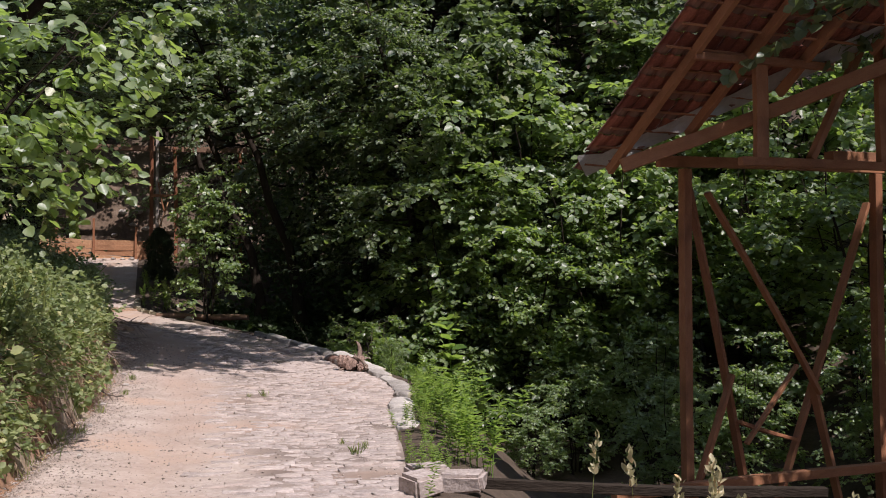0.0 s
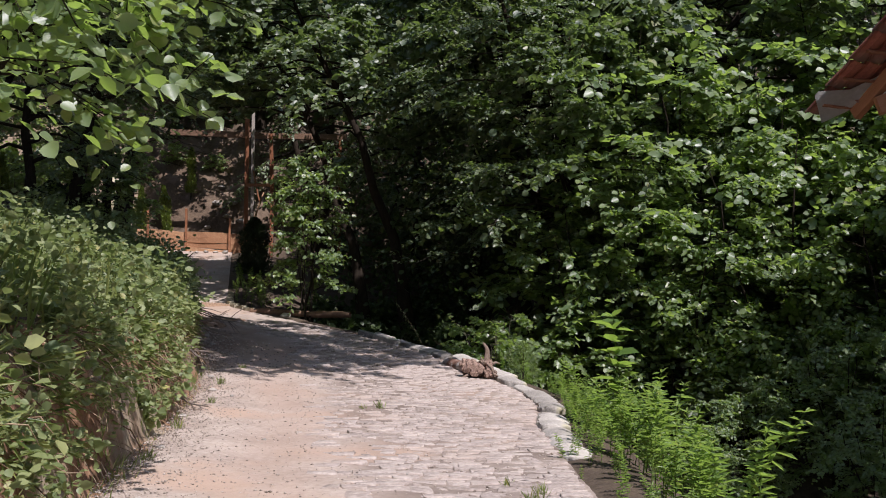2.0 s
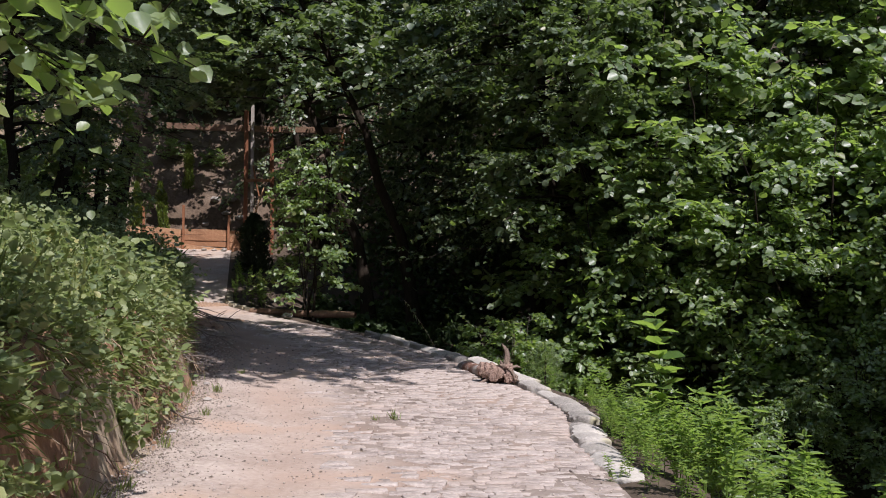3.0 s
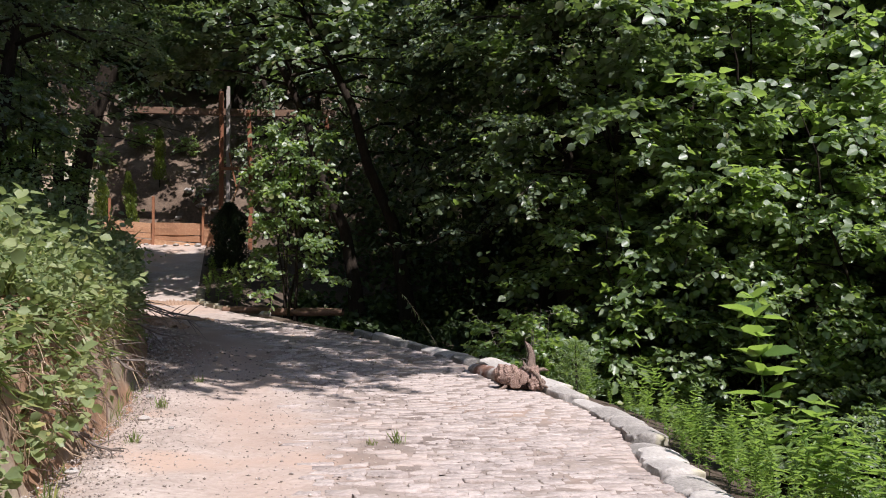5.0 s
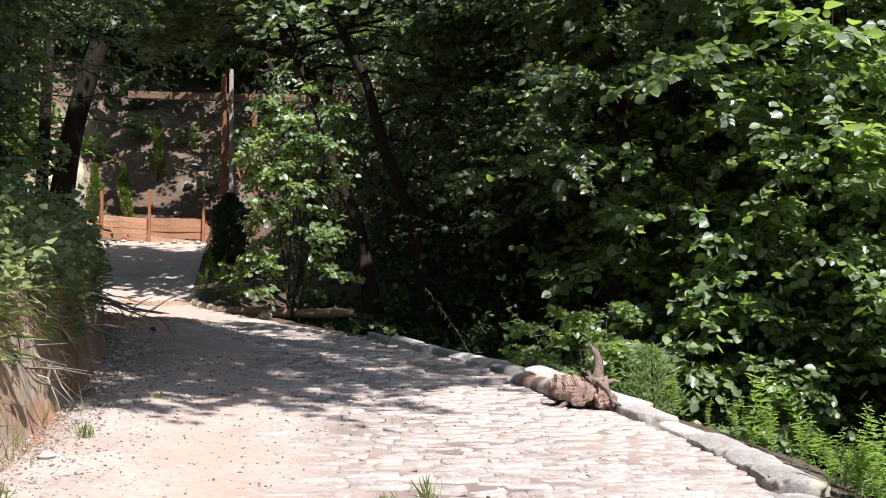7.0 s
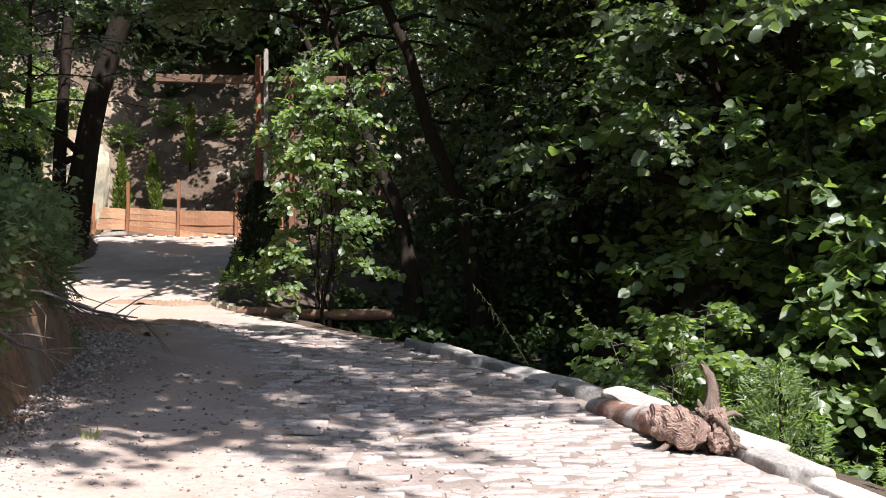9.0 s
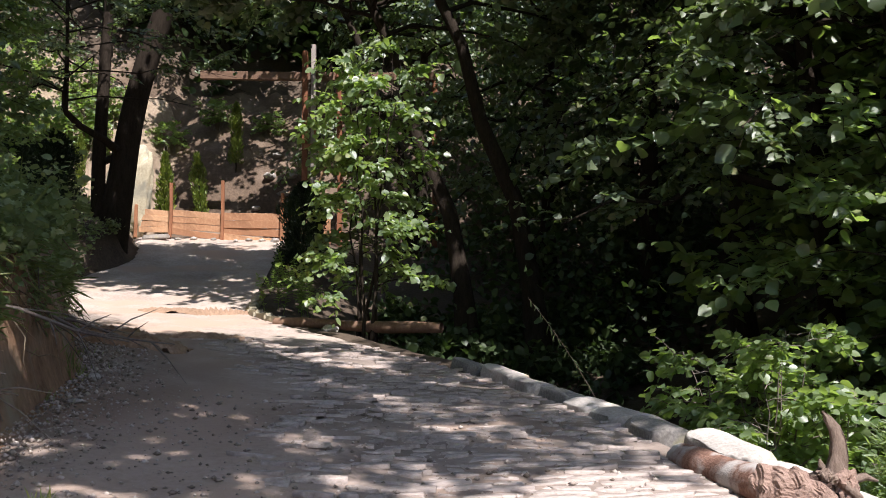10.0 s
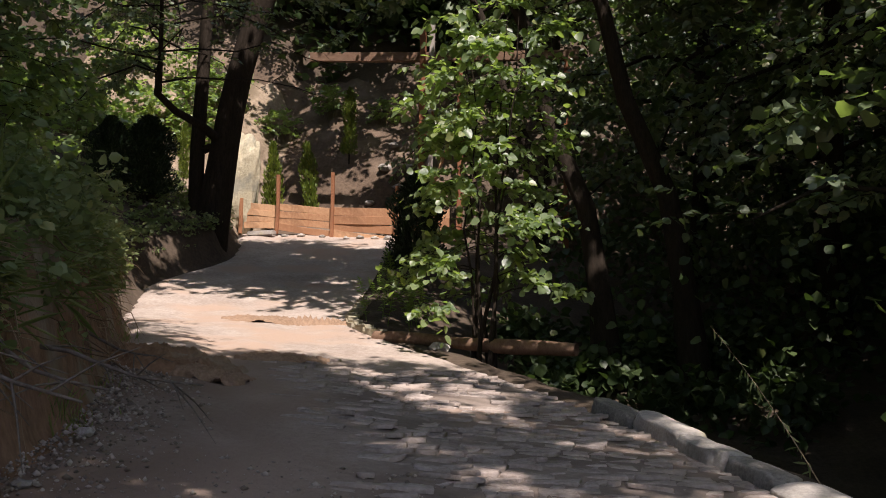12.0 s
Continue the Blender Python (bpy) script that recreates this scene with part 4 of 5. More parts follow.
# ---- fallen log with its root end ----
def fallen_log():
    bx, by = 2.70, 22.80
    bz = float(road_surface(bx, by))
    ob = thing("fallen_log", "weathered fallen log with a torn root end beside the kerb", "log", (bx, by, bz))
    ob.matrix_basis = pose(bx, by, bz) @ Matrix.Scale(0.86, 4)
    t = np.linspace(0, 1, 9)
    path = np.stack([-0.02 - 0.48 * t, 0.12 + 1.75 * t, 0.17 - 0.02 * t], -1)
    part("log_trunk", fast_mesh("log_trunk", *tube(path, 0.155 + 0.012 * np.sin(9 * t), 12), M_LOG, True), ob, "reddish-brown bark with grey patches")
    # the torn root end: a pale shell of wood over a dark underside, a tall spike and broken roots
    def ragged(bm, amount, scale, seed):
        for v in bm.verts:
            q = v.co * scale + Vector((seed, 0, 0))
            v.co += v.normal * amount * (noise.noise(q) + 0.6 * abs(noise.noise(q * 2.7)) + 0.35 * noise.noise(q * 6))

    bm = blob(3, 0.28, 0.22, 0.16, 0.35, 5)
    ragged(bm, 0.06, 9, 1)
    for v in bm.verts:
        v.co.z = max(v.co.z, -0.15)
    bmesh.ops.translate(bm, vec=(0.02, 0.04, 0.15), verts=bm.verts)
    part("root_mass", bm_mesh("root_mass", bm, M_DARKWOOD), ob, "dark crumbling root wood")
    bm = blob(9, 0.25, 0.07, 0.19, 0.12, 5, 0.9)
    for v in bm.verts:
        a = math.atan2(v.co.z, v.co.x)
        lobe = 1 + 0.16 * math.sin(2.0 * a + 2.4) + 0.09 * math.sin(5 * a + 1) + 0.04 * math.sin(13 * a)
        v.co.x, v.co.z = v.co.x * lobe, v.co.z * lobe
        bend = v.co.x + 0.35 * v.co.z ** 2 / 0.2 + 0.03 * noise.noise(v.co * 10)
        v.co.y += 0.006 * math.sin(210 * bend) + 0.014 * math.sin(48 * bend + 1) + 0.018 * noise.noise(v.co * 7) + 0.35 * v.co.x ** 2
    ragged(bm, 0.004, 26, 4)
    bmesh.ops.transform(bm, matrix=pose(-0.17, -0.17, 0.25, -16, 6, -24), verts=bm.verts)
    part("root_plate", bm_mesh("root_plate", bm, M_LOGWOOD), ob, "pale torn wood with wavy grain")
    spike = np.array([(0.14, -0.02, 0.24), (0.19, -0.02, 0.36), (0.21, -0.02, 0.48), (0.21, -0.02, 0.58), (0.185, -0.03, 0.67), (0.14, -0.03, 0.735), (0.10, -0.04, 0.80)])
    u = np.linspace(0, 1, 40)
    fine = np.stack([np.interp(u, np.linspace(0, 1, 7), spike[:, c]) for c in range(3)], -1)
    v, f = tube(fine, np.interp(u, np.linspace(0, 1, 7), [0.10, 0.085, 0.07, 0.058, 0.046, 0.034, 0.004]), 16)
    ring = np.tile(np.arange(16), 40)
    v[:, 1] = (v[:, 1] + 0.02) * 0.6 - 0.02
    v += (0.008 * np.sin(ring * 2.3 + 1) * np.sin(v[:, 2] * 9) + 0.006 * np.sin(ring * 5.1))[:, None] * [1, 1, 0]
    part("root_spike", fast_mesh("root_spike", v, f, M_ROOT), ob, "grey-brown pointed spike of split wood")
    for k, (x, y_, z, r) in enumerate(((0.24, -0.08, 0.30, 0.075), (0.20, -0.17, 0.10, 0.085), (0.33, -0.08, 0.10, 0.08), (0.09, -0.10, 0.34, 0.06), (0.26, -0.06, 0.20, 0.07))):
        bm = blob(60 + k, r, r * 0.8, r * 1.15, 0.5, 4)
        ragged(bm, 0.03, 16, k)
        bmesh.ops.translate(bm, vec=(x, y_, z), verts=bm.verts)
        part("root_knot", bm_mesh("root_knot", bm, M_LOGWOOD if k < 2 else M_ROOT), ob)
    for k, pts in enumerate(([(0.22, -0.10, 0.30), (0.29, -0.18, 0.22), (0.33, -0.24, 0.08)], [(0.24, -0.12, 0.15), (0.36, -0.22, 0.08), (0.44, -0.26, 0.04)], [(-0.2, -0.1, 0.1), (-0.3, -0.2, 0.05), (-0.42, -0.22, 0.02)], [(0.05, 0, 0.34), (0.08, -0.05, 0.42), (0.06, -0.06, 0.47)], [(0.28, 0.02, 0.3), (0.42, 0.05, 0.33), (0.5, 0.04, 0.30)])):
        part("root", fast_mesh("root", *tube(pts, [0.04, 0.028, 0.008], 7), M_ROOT, True), ob)


fallen_log()


def far_log():
    ob = thing("fallen_log", "straight brown log lying across the road's edge", "log", (-2.85, 34.3, float(road_z(34.3, 1.0)) + 0.03))
    t = np.linspace(0, 1, 8)
    path = np.stack([3.0 * t, -1.3 * t, -0.06 * t + 0.01 * np.sin(8 * t)], -1)
    part("log_trunk", fast_mesh("log_trunk", *tube(path, 0.10 + 0.012 * np.sin(11 * t), 10), M_BEAM, True), ob)


far_log()

# ---- timber shelter ----
D_ALONG, D_OUT, FOOT = Vector((0.968, 0.25, 0)), Vector((0.25, -0.968, 0)), Vector((7.26, 14.65, 0))


def sp(s, n, z):
    return FOOT + D_ALONG * s + D_OUT * n + Vector((0, 0, z))


ROOF_Z, ROOF_K = 3.80, 0.66


def shelter():
    ob = thing("timber_shelter", "unfinished open timber shelter with a clay-tiled roof", "shelter")
    bars = (("post", (-0.02, 0, -2.4), (0.0, 0, 3.72), 0.15, 0.15), ("post", (4.1, 0, -2.4), (4.07, 0, 3.80), 0.16, 0.16),
            ("tie_beam", (-0.5, -0.02, 3.82), (5.6, -0.02, 3.90), 0.13, 0.17),
            ("brace", (0.12, -0.09, 3.45), (1.24, -0.09, -1.75), 0.15, 0.07), ("brace", (0.32, 0.12, 3.35), (2.58, 0.12, 0.10), 0.11, 0.07),
            ("brace", (3.96, -0.10, 3.30), (1.80, -0.10, -1.75), 0.14, 0.07), ("brace", (2.52, 0.02, 0.25), (3.14, 0.02, -2.0), 0.15, 0.07),
            ("brace", (0.72, 0.16, 0.50), (-0.12, 0.16, -1.5), 0.12, 0.07), ("brace", (2.02, 0.2, 0.60), (0.95, 0.2, -0.6), 0.08, 0.06), ("rail", (0.9, 0.1, -0.26), (2.1, 0.1, -0.62), 0.12, 0.06),
            ("floor_beam", (-1.6, 0.3, -1.15), (6.0, 0.3, -1.2), 0.16, 0.14),
            ("king_post", (-0.19, 1.9, 3.64), (-0.19, 1.9, 4.98), 0.18, 0.13), ("strut", (0.72, 1.9, 3.68), (1.78, 1.9, 5.46), 0.12, 0.10), ("king_post", (2.12, 1.9, 3.66), (2.12, 1.9, 5.62), 0.13, 0.13), ("tie_beam", (-0.55, 1.9, 3.60), (2.5, 1.9, 3.64), 0.11, 0.12),
            ("purlin", (-1.35, 1.95, ROOF_Z + ROOF_K * 1.95 - 0.12), (1.05, 2.0, ROOF_Z + ROOF_K * 2.0 - 0.12), 0.10, 0.10), ("log_beam", (3.0, 0.0, 4.04), (5.4, 0.0, 4.10), 0.22, 0.20),
            ("valley_rafter", (-1.34, 0.22, ROOF_Z - 0.12), (2.3, 2.58, ROOF_Z + ROOF_K * 2.58 - 0.25), 0.15, 0.20), ("post", (-0.02, 4.0, 0), (-0.02, 4.0, 6.3), 0.15, 0.15))
    for k, (nm, a, b, w, h) in enumerate(bars):
        if nm == "post":
            a = (a[0], a[1], float(ground_z(*sp(a[0], a[1], 0).xy)) - 0.3)
        timber(nm, sp(*a), sp(*b), w, h, ob, M_TIMBER, k)
    valley = lambda s: 0.83 * (s + 1.3) - 0.12
    for k, s in enumerate((-1.32, -0.42, 0.58, 1.55, 2.5, 3.45)):
        n0 = valley(s)
        timber("rafter", sp(s, n0, ROOF_Z + n0 * ROOF_K - 0.06), sp(s, 4.1, ROOF_Z + 4.1 * ROOF_K - 0.06), 0.09, 0.14, ob, M_TIMBER, 40 + k)
    slope = math.atan(ROOF_K)
    turn = Matrix((( D_ALONG.x, D_OUT.x, 0), (D_ALONG.y, D_OUT.y, 0), (0, 0, 1))).to_4x4()
    # battens, then overlapping tiles that share one mesh
    for k in range(13):
        n = -0.15 + 0.34 * k
        z = ROOF_Z + ROOF_K * n + 0.03
        timber("batten", sp(-1.75, n, z), sp(min(5.8, max(-1.2, (n + 0.12) / 0.83 - 1.3)), n, z), 0.04, 0.03, ob, M_TIMBER, 60 + k)
    bm = bmesh.new()
    prof = [(-0.115, 0.0), (-0.10, 0.028), (-0.04, 0.034), (0.0, 0.008), (0.06, 0.0), (0.115, 0.012)]
    rows = [[bm.verts.new((x, y, z + lift)) for x, z in prof] for y, lift in ((-0.21, 0.0), (0.21, 0.0))]
    under = [[bm.verts.new((x, y, z - 0.014)) for x, z in prof] for y in (-0.21, 0.21)]
    for k in range(5):
        bm.faces.new((rows[0][k], rows[0][k + 1], rows[1][k + 1], rows[1][k]))
        bm.faces.new((under[0][k + 1], under[0][k], under[1][k], under[1][k + 1]))
        bm.faces.new((rows[0][k + 1], rows[0][k], under[0][k], under[0][k + 1]))
    tile = bm_mesh("roof_tile", bm, M_TILE)
    roof = part("roof", bm_mesh("roof", box(0, 0, 0, 0.02, 4.4, 0.02), M_TIMBER), ob, "rows of reddish clay tiles", Matrix.Translation(sp(5.85, 1.95, ROOF_Z + ROOF_K * 1.95 + 0.05)) @ turn @ pose(0, 0, 0, math.degrees(slope)))
    inv = roof.matrix_basis.inverted()
    rnd = random.Random(3)
    for r in range(13):
        n = -0.16 + 0.34 * r
        for c in range(24):
            s = -1.72 + 0.225 * c + rnd.gauss(0, 0.006)
            if n < valley(s) + 0.1:
                continue
            z = ROOF_Z + ROOF_K * n + 0.085
            part("roof_tile", tile, roof, "", inv @ Matrix.Translation(sp(s, n, z)) @ turn @ pose(0, 0, 0, math.degrees(slope) - 4 + rnd.gauss(0, 1), 0, rnd.gauss(0, 1.2)))
    # the second slope, beyond the valley
    tilt_b = math.atan(0.83 * ROOF_K)
    turn_b = Matrix(((-D_OUT.x, D_ALONG.x, 0), (-D_OUT.y, D_ALONG.y, 0), (0, 0, 1))).to_4x4()
    for c in range(15):
        s = -1.2 + 0.34 * c
        z = ROOF_Z + ROOF_K * valley(s) + 0.085
        n = valley(s) - 0.1
        while n > -0.65:
            part("roof_tile", tile, roof, "", inv @ Matrix.Translation(sp(s, n, z)) @ turn_b @ pose(0, 0, 0, math.degrees(tilt_b) - 4 + rnd.gauss(0, 1), 0, rnd.gauss(0, 1.2)))
            n -= 0.225
        timber("batten", sp(s, -0.7, z - 0.06), sp(s, valley(s), z - 0.06), 0.04, 0.03, ob, M_TIMBER, 80 + c)
    bm = bmesh.new()
    nx, ny = 12, 4
    flash = [(-1.95 + 0.36 * i, valley(-1.95 + 0.36 * i) + (0.62 if i == 0 else 0.0) + (0.02 if i == 0 else 0.15) * j) for i in range(nx) for j in range(ny)]
    g = [[bm.verts.new(sp(a, b, ROOF_Z + ROOF_K * b + 0.02 + 0.012 * math.sin(2.1 * a + 9 * b))) for a, b in flash[i * ny:(i + 1) * ny]] for i in range(nx)]
    for i in range(nx - 1):
        for j in range(ny - 1):
            bm.faces.new((g[i][j], g[i + 1][j], g[i + 1][j + 1], g[i][j + 1]))
    bmesh.ops.solidify(bm, geom=bm.faces[:], thickness=0.006)
    part("underlay", bm_mesh("underlay", bm, M_SHEET), ob, "pale grey roofing sheet along the valley")


shelter()


# ---- plank wall, gate and slope at the far end ----
def plank_wall():
    ob = thing("plank_wall", "low retaining wall of rough orange-brown planks and stakes", "retaining wall")
    ends = [(-9.55, 46.6), (-8.53, 46.55), (-6.92, 46.45), (-5.08, 46.35), (-3.6, 46.3)]
    base = [3.50, 3.42, 3.18, 3.02, 3.0]
    top = [4.15, 4.12, 4.04, 3.98, 3.95]
    k = 0
    for a in range(4):
        (x0, y0), (x1, y1) = ends[a], ends[a + 1]
        for r in range(4):
            f0, f1 = r / 4, (r + 1) / 4
            za, zb = base[a] + (top[a] - base[a]) * (f0 + f1) / 2, base[a + 1] + (top[a + 1] - base[a + 1]) * (f0 + f1) / 2
            hh = (top[a] - base[a]) / 4 * 1.06
            k += 1
            tip = 0.03 * math.sin(5 * k)
            timber("plank", (x0 + 0.02, y0 + 0.012 * (r % 2), za + tip), (x1 - 0.02, y1 + 0.012 * (r % 2), zb - tip), 0.035, hh, ob, M_PLANK, k)
    for k, (x, y, z0, z1) in enumerate(((-8.53, 46.46, 3.3, 4.95), (-6.92, 46.36, 2.9, 5.0), (-5.08, 46.26, 2.8, 4.6), (-9.6, 46.5, 3.3, 4.3))):
        timber("stake", (x, y, z0), (x + 0.02, y, z1), 0.09, 0.09, ob, M_TIMBER, 90 + k)


plank_wall()


def gate():
    ob = thing("timber_gate", "tall rough timber gate frame with leaning boards", "gate")
    z0 = 2.9
    bars = (("post", (-4.42, 46.2, z0), (-4.40, 46.2, 8.9), 0.16, 0.16, M_TIMBER), ("pole", (-4.17, 46.2, z0), (-4.15, 46.2, 9.1), 0.13, 0.13, M_POST),
            ("cross_beam", (-7.6, 46.3, 8.22), (-0.2, 46.3, 8.12), 0.20, 0.24, M_BEAM), ("post", (-3.35, 46.2, z0), (-3.4, 46.2, 8.2), 0.15, 0.15, M_TIMBER),
            ("board", (-4.35, 46.05, 3.5), (-3.65, 46.05, 5.7), 0.16, 0.05, M_PLANK), ("board", (-3.8, 46.1, 5.2), (-4.1, 46.1, 6.6), 0.16, 0.05, M_TIMBER),
            ("rail", (-4.4, 46.1, 6.0), (-3.4, 46.1, 6.0), 0.06, 0.12, M_TIMBER), ("post", (-0.5, 46.3, 1.5), (-0.5, 46.3, 8.1), 0.16, 0.16, M_TIMBER))
    for k, (nm, a, b, w, h, m) in enumerate(bars):
        timber(nm, a, b, w, h, ob, m, 120 + k)


gate()
bm = blob(5, 0.8, 0.5, 1.55, 0.32, 5, 0.7)
rock = tagged(new("boulder", bm_mesh("boulder", bm, M_ROCK, True)), "tall pale standing boulder at the foot of the slope", "rock")
rock.matrix_basis = pose(-9.95, 46.9, 4.5, 0, 4, 10) @ Matrix.Diagonal((0.82, 1, 1, 1))
bm = box(0, 0, 0, 0.75, 0.35, 0.14, 0.03)
slab = tagged(new("stone_slab", bm_mesh("stone_slab", bm, M_KERB)), "flat pale stone slab in front of the plank wall", "stone")
slab.matrix_basis = pose(-8.8, 46.0, float(road_surface(-8.8, 46.0)) + 0.06, 2, -3, 4)


def soil_mound(seed, x, y, sx, sy, h, turn, mat, label, ridges=0.0):
    """A low spill of earth, partly pressed into ridges by a wheel."""
    n = 61
    u, w = np.meshgrid(np.linspace(-1, 1, n), np.linspace(-1, 1, n), indexing="ij")
    px, py = u * sx, w * sy
    c, sn = math.cos(radians(turn)), math.sin(radians(turn))
    gx, gy = x + c * px - sn * py, y + sn * px + c * py
    rim = np.clip(1.25 - (u ** 2 + w ** 2) ** 0.5 - 0.30 * wob(2.3 * u + seed, 2.7 * w), 0, 1)
    lump = 0.75 + 0.35 * wob(6 * gx + seed, 6 * gy) + 0.25 * wob(17 * gx, 16 * gy + seed) + 0.18 * wob(31 * gx + 2, 33 * gy)
    tread = ridges * smooth((u - 0.05) / 0.15) * smooth((0.9 - u) / 0.1) * np.sin(px * 6.283 / 0.095 + 3 * py)
    z = road_surface(gx, gy) - 0.03 + smooth(rim * 1.6) * (0.03 + h * (lump + tread))
    ii, jj = np.meshgrid(np.arange(n - 1), np.arange(n - 1), indexing="ij")
    q = ii * n + jj
    f = np.stack([q, q + n, q + n + 1, q + 1], -1).reshape(-1, 4)
    tagged(new("soil_mound", fast_mesh("soil_mound", np.stack([gx, gy, z], -1).reshape(-1, 3), f, mat, True)), label, "earth")


M_SPILL = material("spilled_earth", (0.17, 0.105, 0.065), (0.40, 0.27, 0.185), 0.95, 3, 30, 0.8, 0.02)
soil_mound(1, -4.0, 29.7, 0.95, 0.62, 0.13, -30, M_BANK, "low heap of red earth at the bank's foot")
soil_mound(3, -3.3, 29.1, 0.40, 0.30, 0.10, 0, M_SPILL, "small clod of brown earth on the road")
soil_mound(5, -4.7, 35.7, 1.05, 0.42, 0.075, 12, M_SPILL, "flat spill of brown earth pressed by a tyre tread", 0.55)
soil_mound(8, -3.2, 31.0, 0.55, 0.28, 0.07, 20, M_SPILL, "thin spill of brown earth on the road")


def loose_stones():
    shapes = [bm_mesh("loose_stone", blob(20 + k, 0.5, 0.4, 0.26, 0.35, 2), M_KERB) for k in range(4)]
    spots = [(-8.2, 46.2, 0.2), (-7.7, 46.1, 0.25), (-7.1, 46.1, 0.2), (-6.4, 46.0, 0.18), (-6.0, 45.95, 0.26), (-5.6, 46.0, 0.22), (-5.2, 45.9, 0.32), (-1.75, 33.5, 0.3),
             (-6.0, 48.9, 0.5), (-5.5, 48.6, 0.4), (-6.3, 48.3, 0.35), (-5.3, 49.0, 0.45), (-4.9, 48.5, 0.4), (-5.9, 49.6, 0.4), (-8.2, 48.0, 0.5), (-6.9, 48.0, 0.35), (-5.0, 47.9, 0.35), (-5.7, 47.9, 0.3),
             (-1.65, 12.1, 0.09), (-1.5, 13.9, 0.08), (-1.2, 11.5, 0.06), (-1.7, 16.2, 0.10), (-1.4, 18.5, 0.07), (-0.6, 15.0, 0.06), (0.9, 13.0, 0.06), (-1.75, 19.0, 0.13), (-2.0, 20.6, 0.1), (-2.9, 26.0, 0.14), (-2.6, 24.8, 0.12)]
    for k, (x, y, s) in enumerate(spots):
        on_road = left_edge(y) < x < right_edge(y) and y < 47
        z = float(road_surface(x, y) if on_road else ground_z(x, y))
        o = tagged(new("loose_stone", shapes[k % 4]), "rough grey loose stone lying on the ground", "stone", "loose stones")
        o.matrix_basis = pose(x, y, z + 0.12 * s, 0, 0, 77 * k) @ Matrix.Scale(s, 4)


loose_stones()

# stone blocks and a dark beam at the road's edge near the shelter
for k, (x, y, sx, sy, sz, turn) in enumerate(((2.35, 9.55, 0.42, 0.26, 0.2, 10), (2.62, 9.1, 0.4, 0.28, 0.18, -20), (2.2, 8.95, 0.3, 0.3, 0.2, 30))):
    bm = box(0, 0, 0, sx, sy, sz, 0.03)
    for v in bm.verts:
        v.co += Vector((noise.noise(v.co * 5 + Vector((k, 0, 0))), noise.noise(v.co * 5 + Vector((0, k + 9, 0))), noise.noise(v.co * 5))) * 0.03
    o = tagged(new("stone_block", bm_mesh("stone_block", bm, M_SETT)), "rough pinkish stone block at the road's edge", "stone", "stone blocks")
    o.matrix_basis = pose(x, y, float(road_surface(x, y)) + sz * 0.42, 3, -4, turn)
beam = thing("timber_beam", "dark weathered timber beam lying on the verge", "beam")
timber("beam_body", (2.85, 9.35, float(ground_z(2.85, 9.35)) + 0.09), (6.2, 9.0, float(ground_z(2.85, 9.35)) - 0.06), 0.10, 0.09, beam, M_BARK, 5)


def seed_grass(x, y, h, seed):
    rng = np.random.default_rng(seed)
    ob = thing("grass_plant", "tall grass stem with pale seed head", "grass", (x, y, float(ground_z(x, y)) - 0.02), "seeding grasses")
    t = np.linspace(0, 1, 6)
    path = np.stack([rng.normal(0, 0.10) * t ** 2, rng.normal(0, 0.08) * t ** 2, t * h], -1)
    part("stem", fast_mesh("stem", *tube(path, 0.003 * (1.3 - t), 4), L_GRASS), ob)
    n = 26
    f = rng.uniform(0.78, 1.0, n)
    at = np.stack([np.interp(f, t, path[:, c]) for c in range(3)], -1) + rng.normal(0, 0.012, (n, 3))
    v, q = leaves(rng, at, np.stack([rng.normal(0, 0.6, n), rng.normal(0, 0.6, n), np.ones(n)], -1), rng.uniform(0.03, 0.055, n), 0.25, 0.1, 0.3, 0.8)
    part("seed_head", fast_mesh("seed_head", v, q, L_SEED), ob, "pale cream seed head")


for k, (x, y, h) in enumerate(((2.95, 4.55, 0.66), (3.05, 4.7, 0.6), (3.0, 4.4, 0.55), (3.35, 4.5, 0.72), (3.2, 4.9, 0.62), (2.75, 5.0, 0.62), (2.55, 5.2, 0.6), (2.9, 4.8, 0.5), (3.5, 4.8, 0.6))):
    seed_grass(x, y, h + 0.25, k)


def grass_tuft(x, y, h, seed):
    rng = np.random.default_rng(seed)
    ob = thing("grass_tuft", "small tuft of thin green grass growing in the track", "grass", (x, y, float(road_surface(x, y)) - 0.01), "grass tufts")
    n = 26
    al = np.stack([rng.normal(0, 0.45, n), rng.normal(0, 0.45, n), np.ones(n)], -1)
    part("foliage", fast_mesh("foliage", *leaves(rng, np.column_stack([rng.normal(0, 0.035, (n, 2)), np.zeros(n)]), al, rng.uniform(0.4, 1.1, n) * h, 0.035, 0.004, 0.0, 1.0), L_GRASS), ob)


for k, (x, y, h) in enumerate(((0.75, 18.3, 0.16), (0.5, 18.1, 0.09), (-1.55, 17.6, 0.14), (-1.75, 19.9, 0.15), (-1.6, 15.3, 0.16), (1.85, 11.7, 0.18), (2.0, 12.2, 0.14), (1.75, 12.6, 0.10), (-1.5, 13.2, 0.15), (-1.65, 22.0, 0.12))):
    grass_tuft(x, y, h, 40 + k)


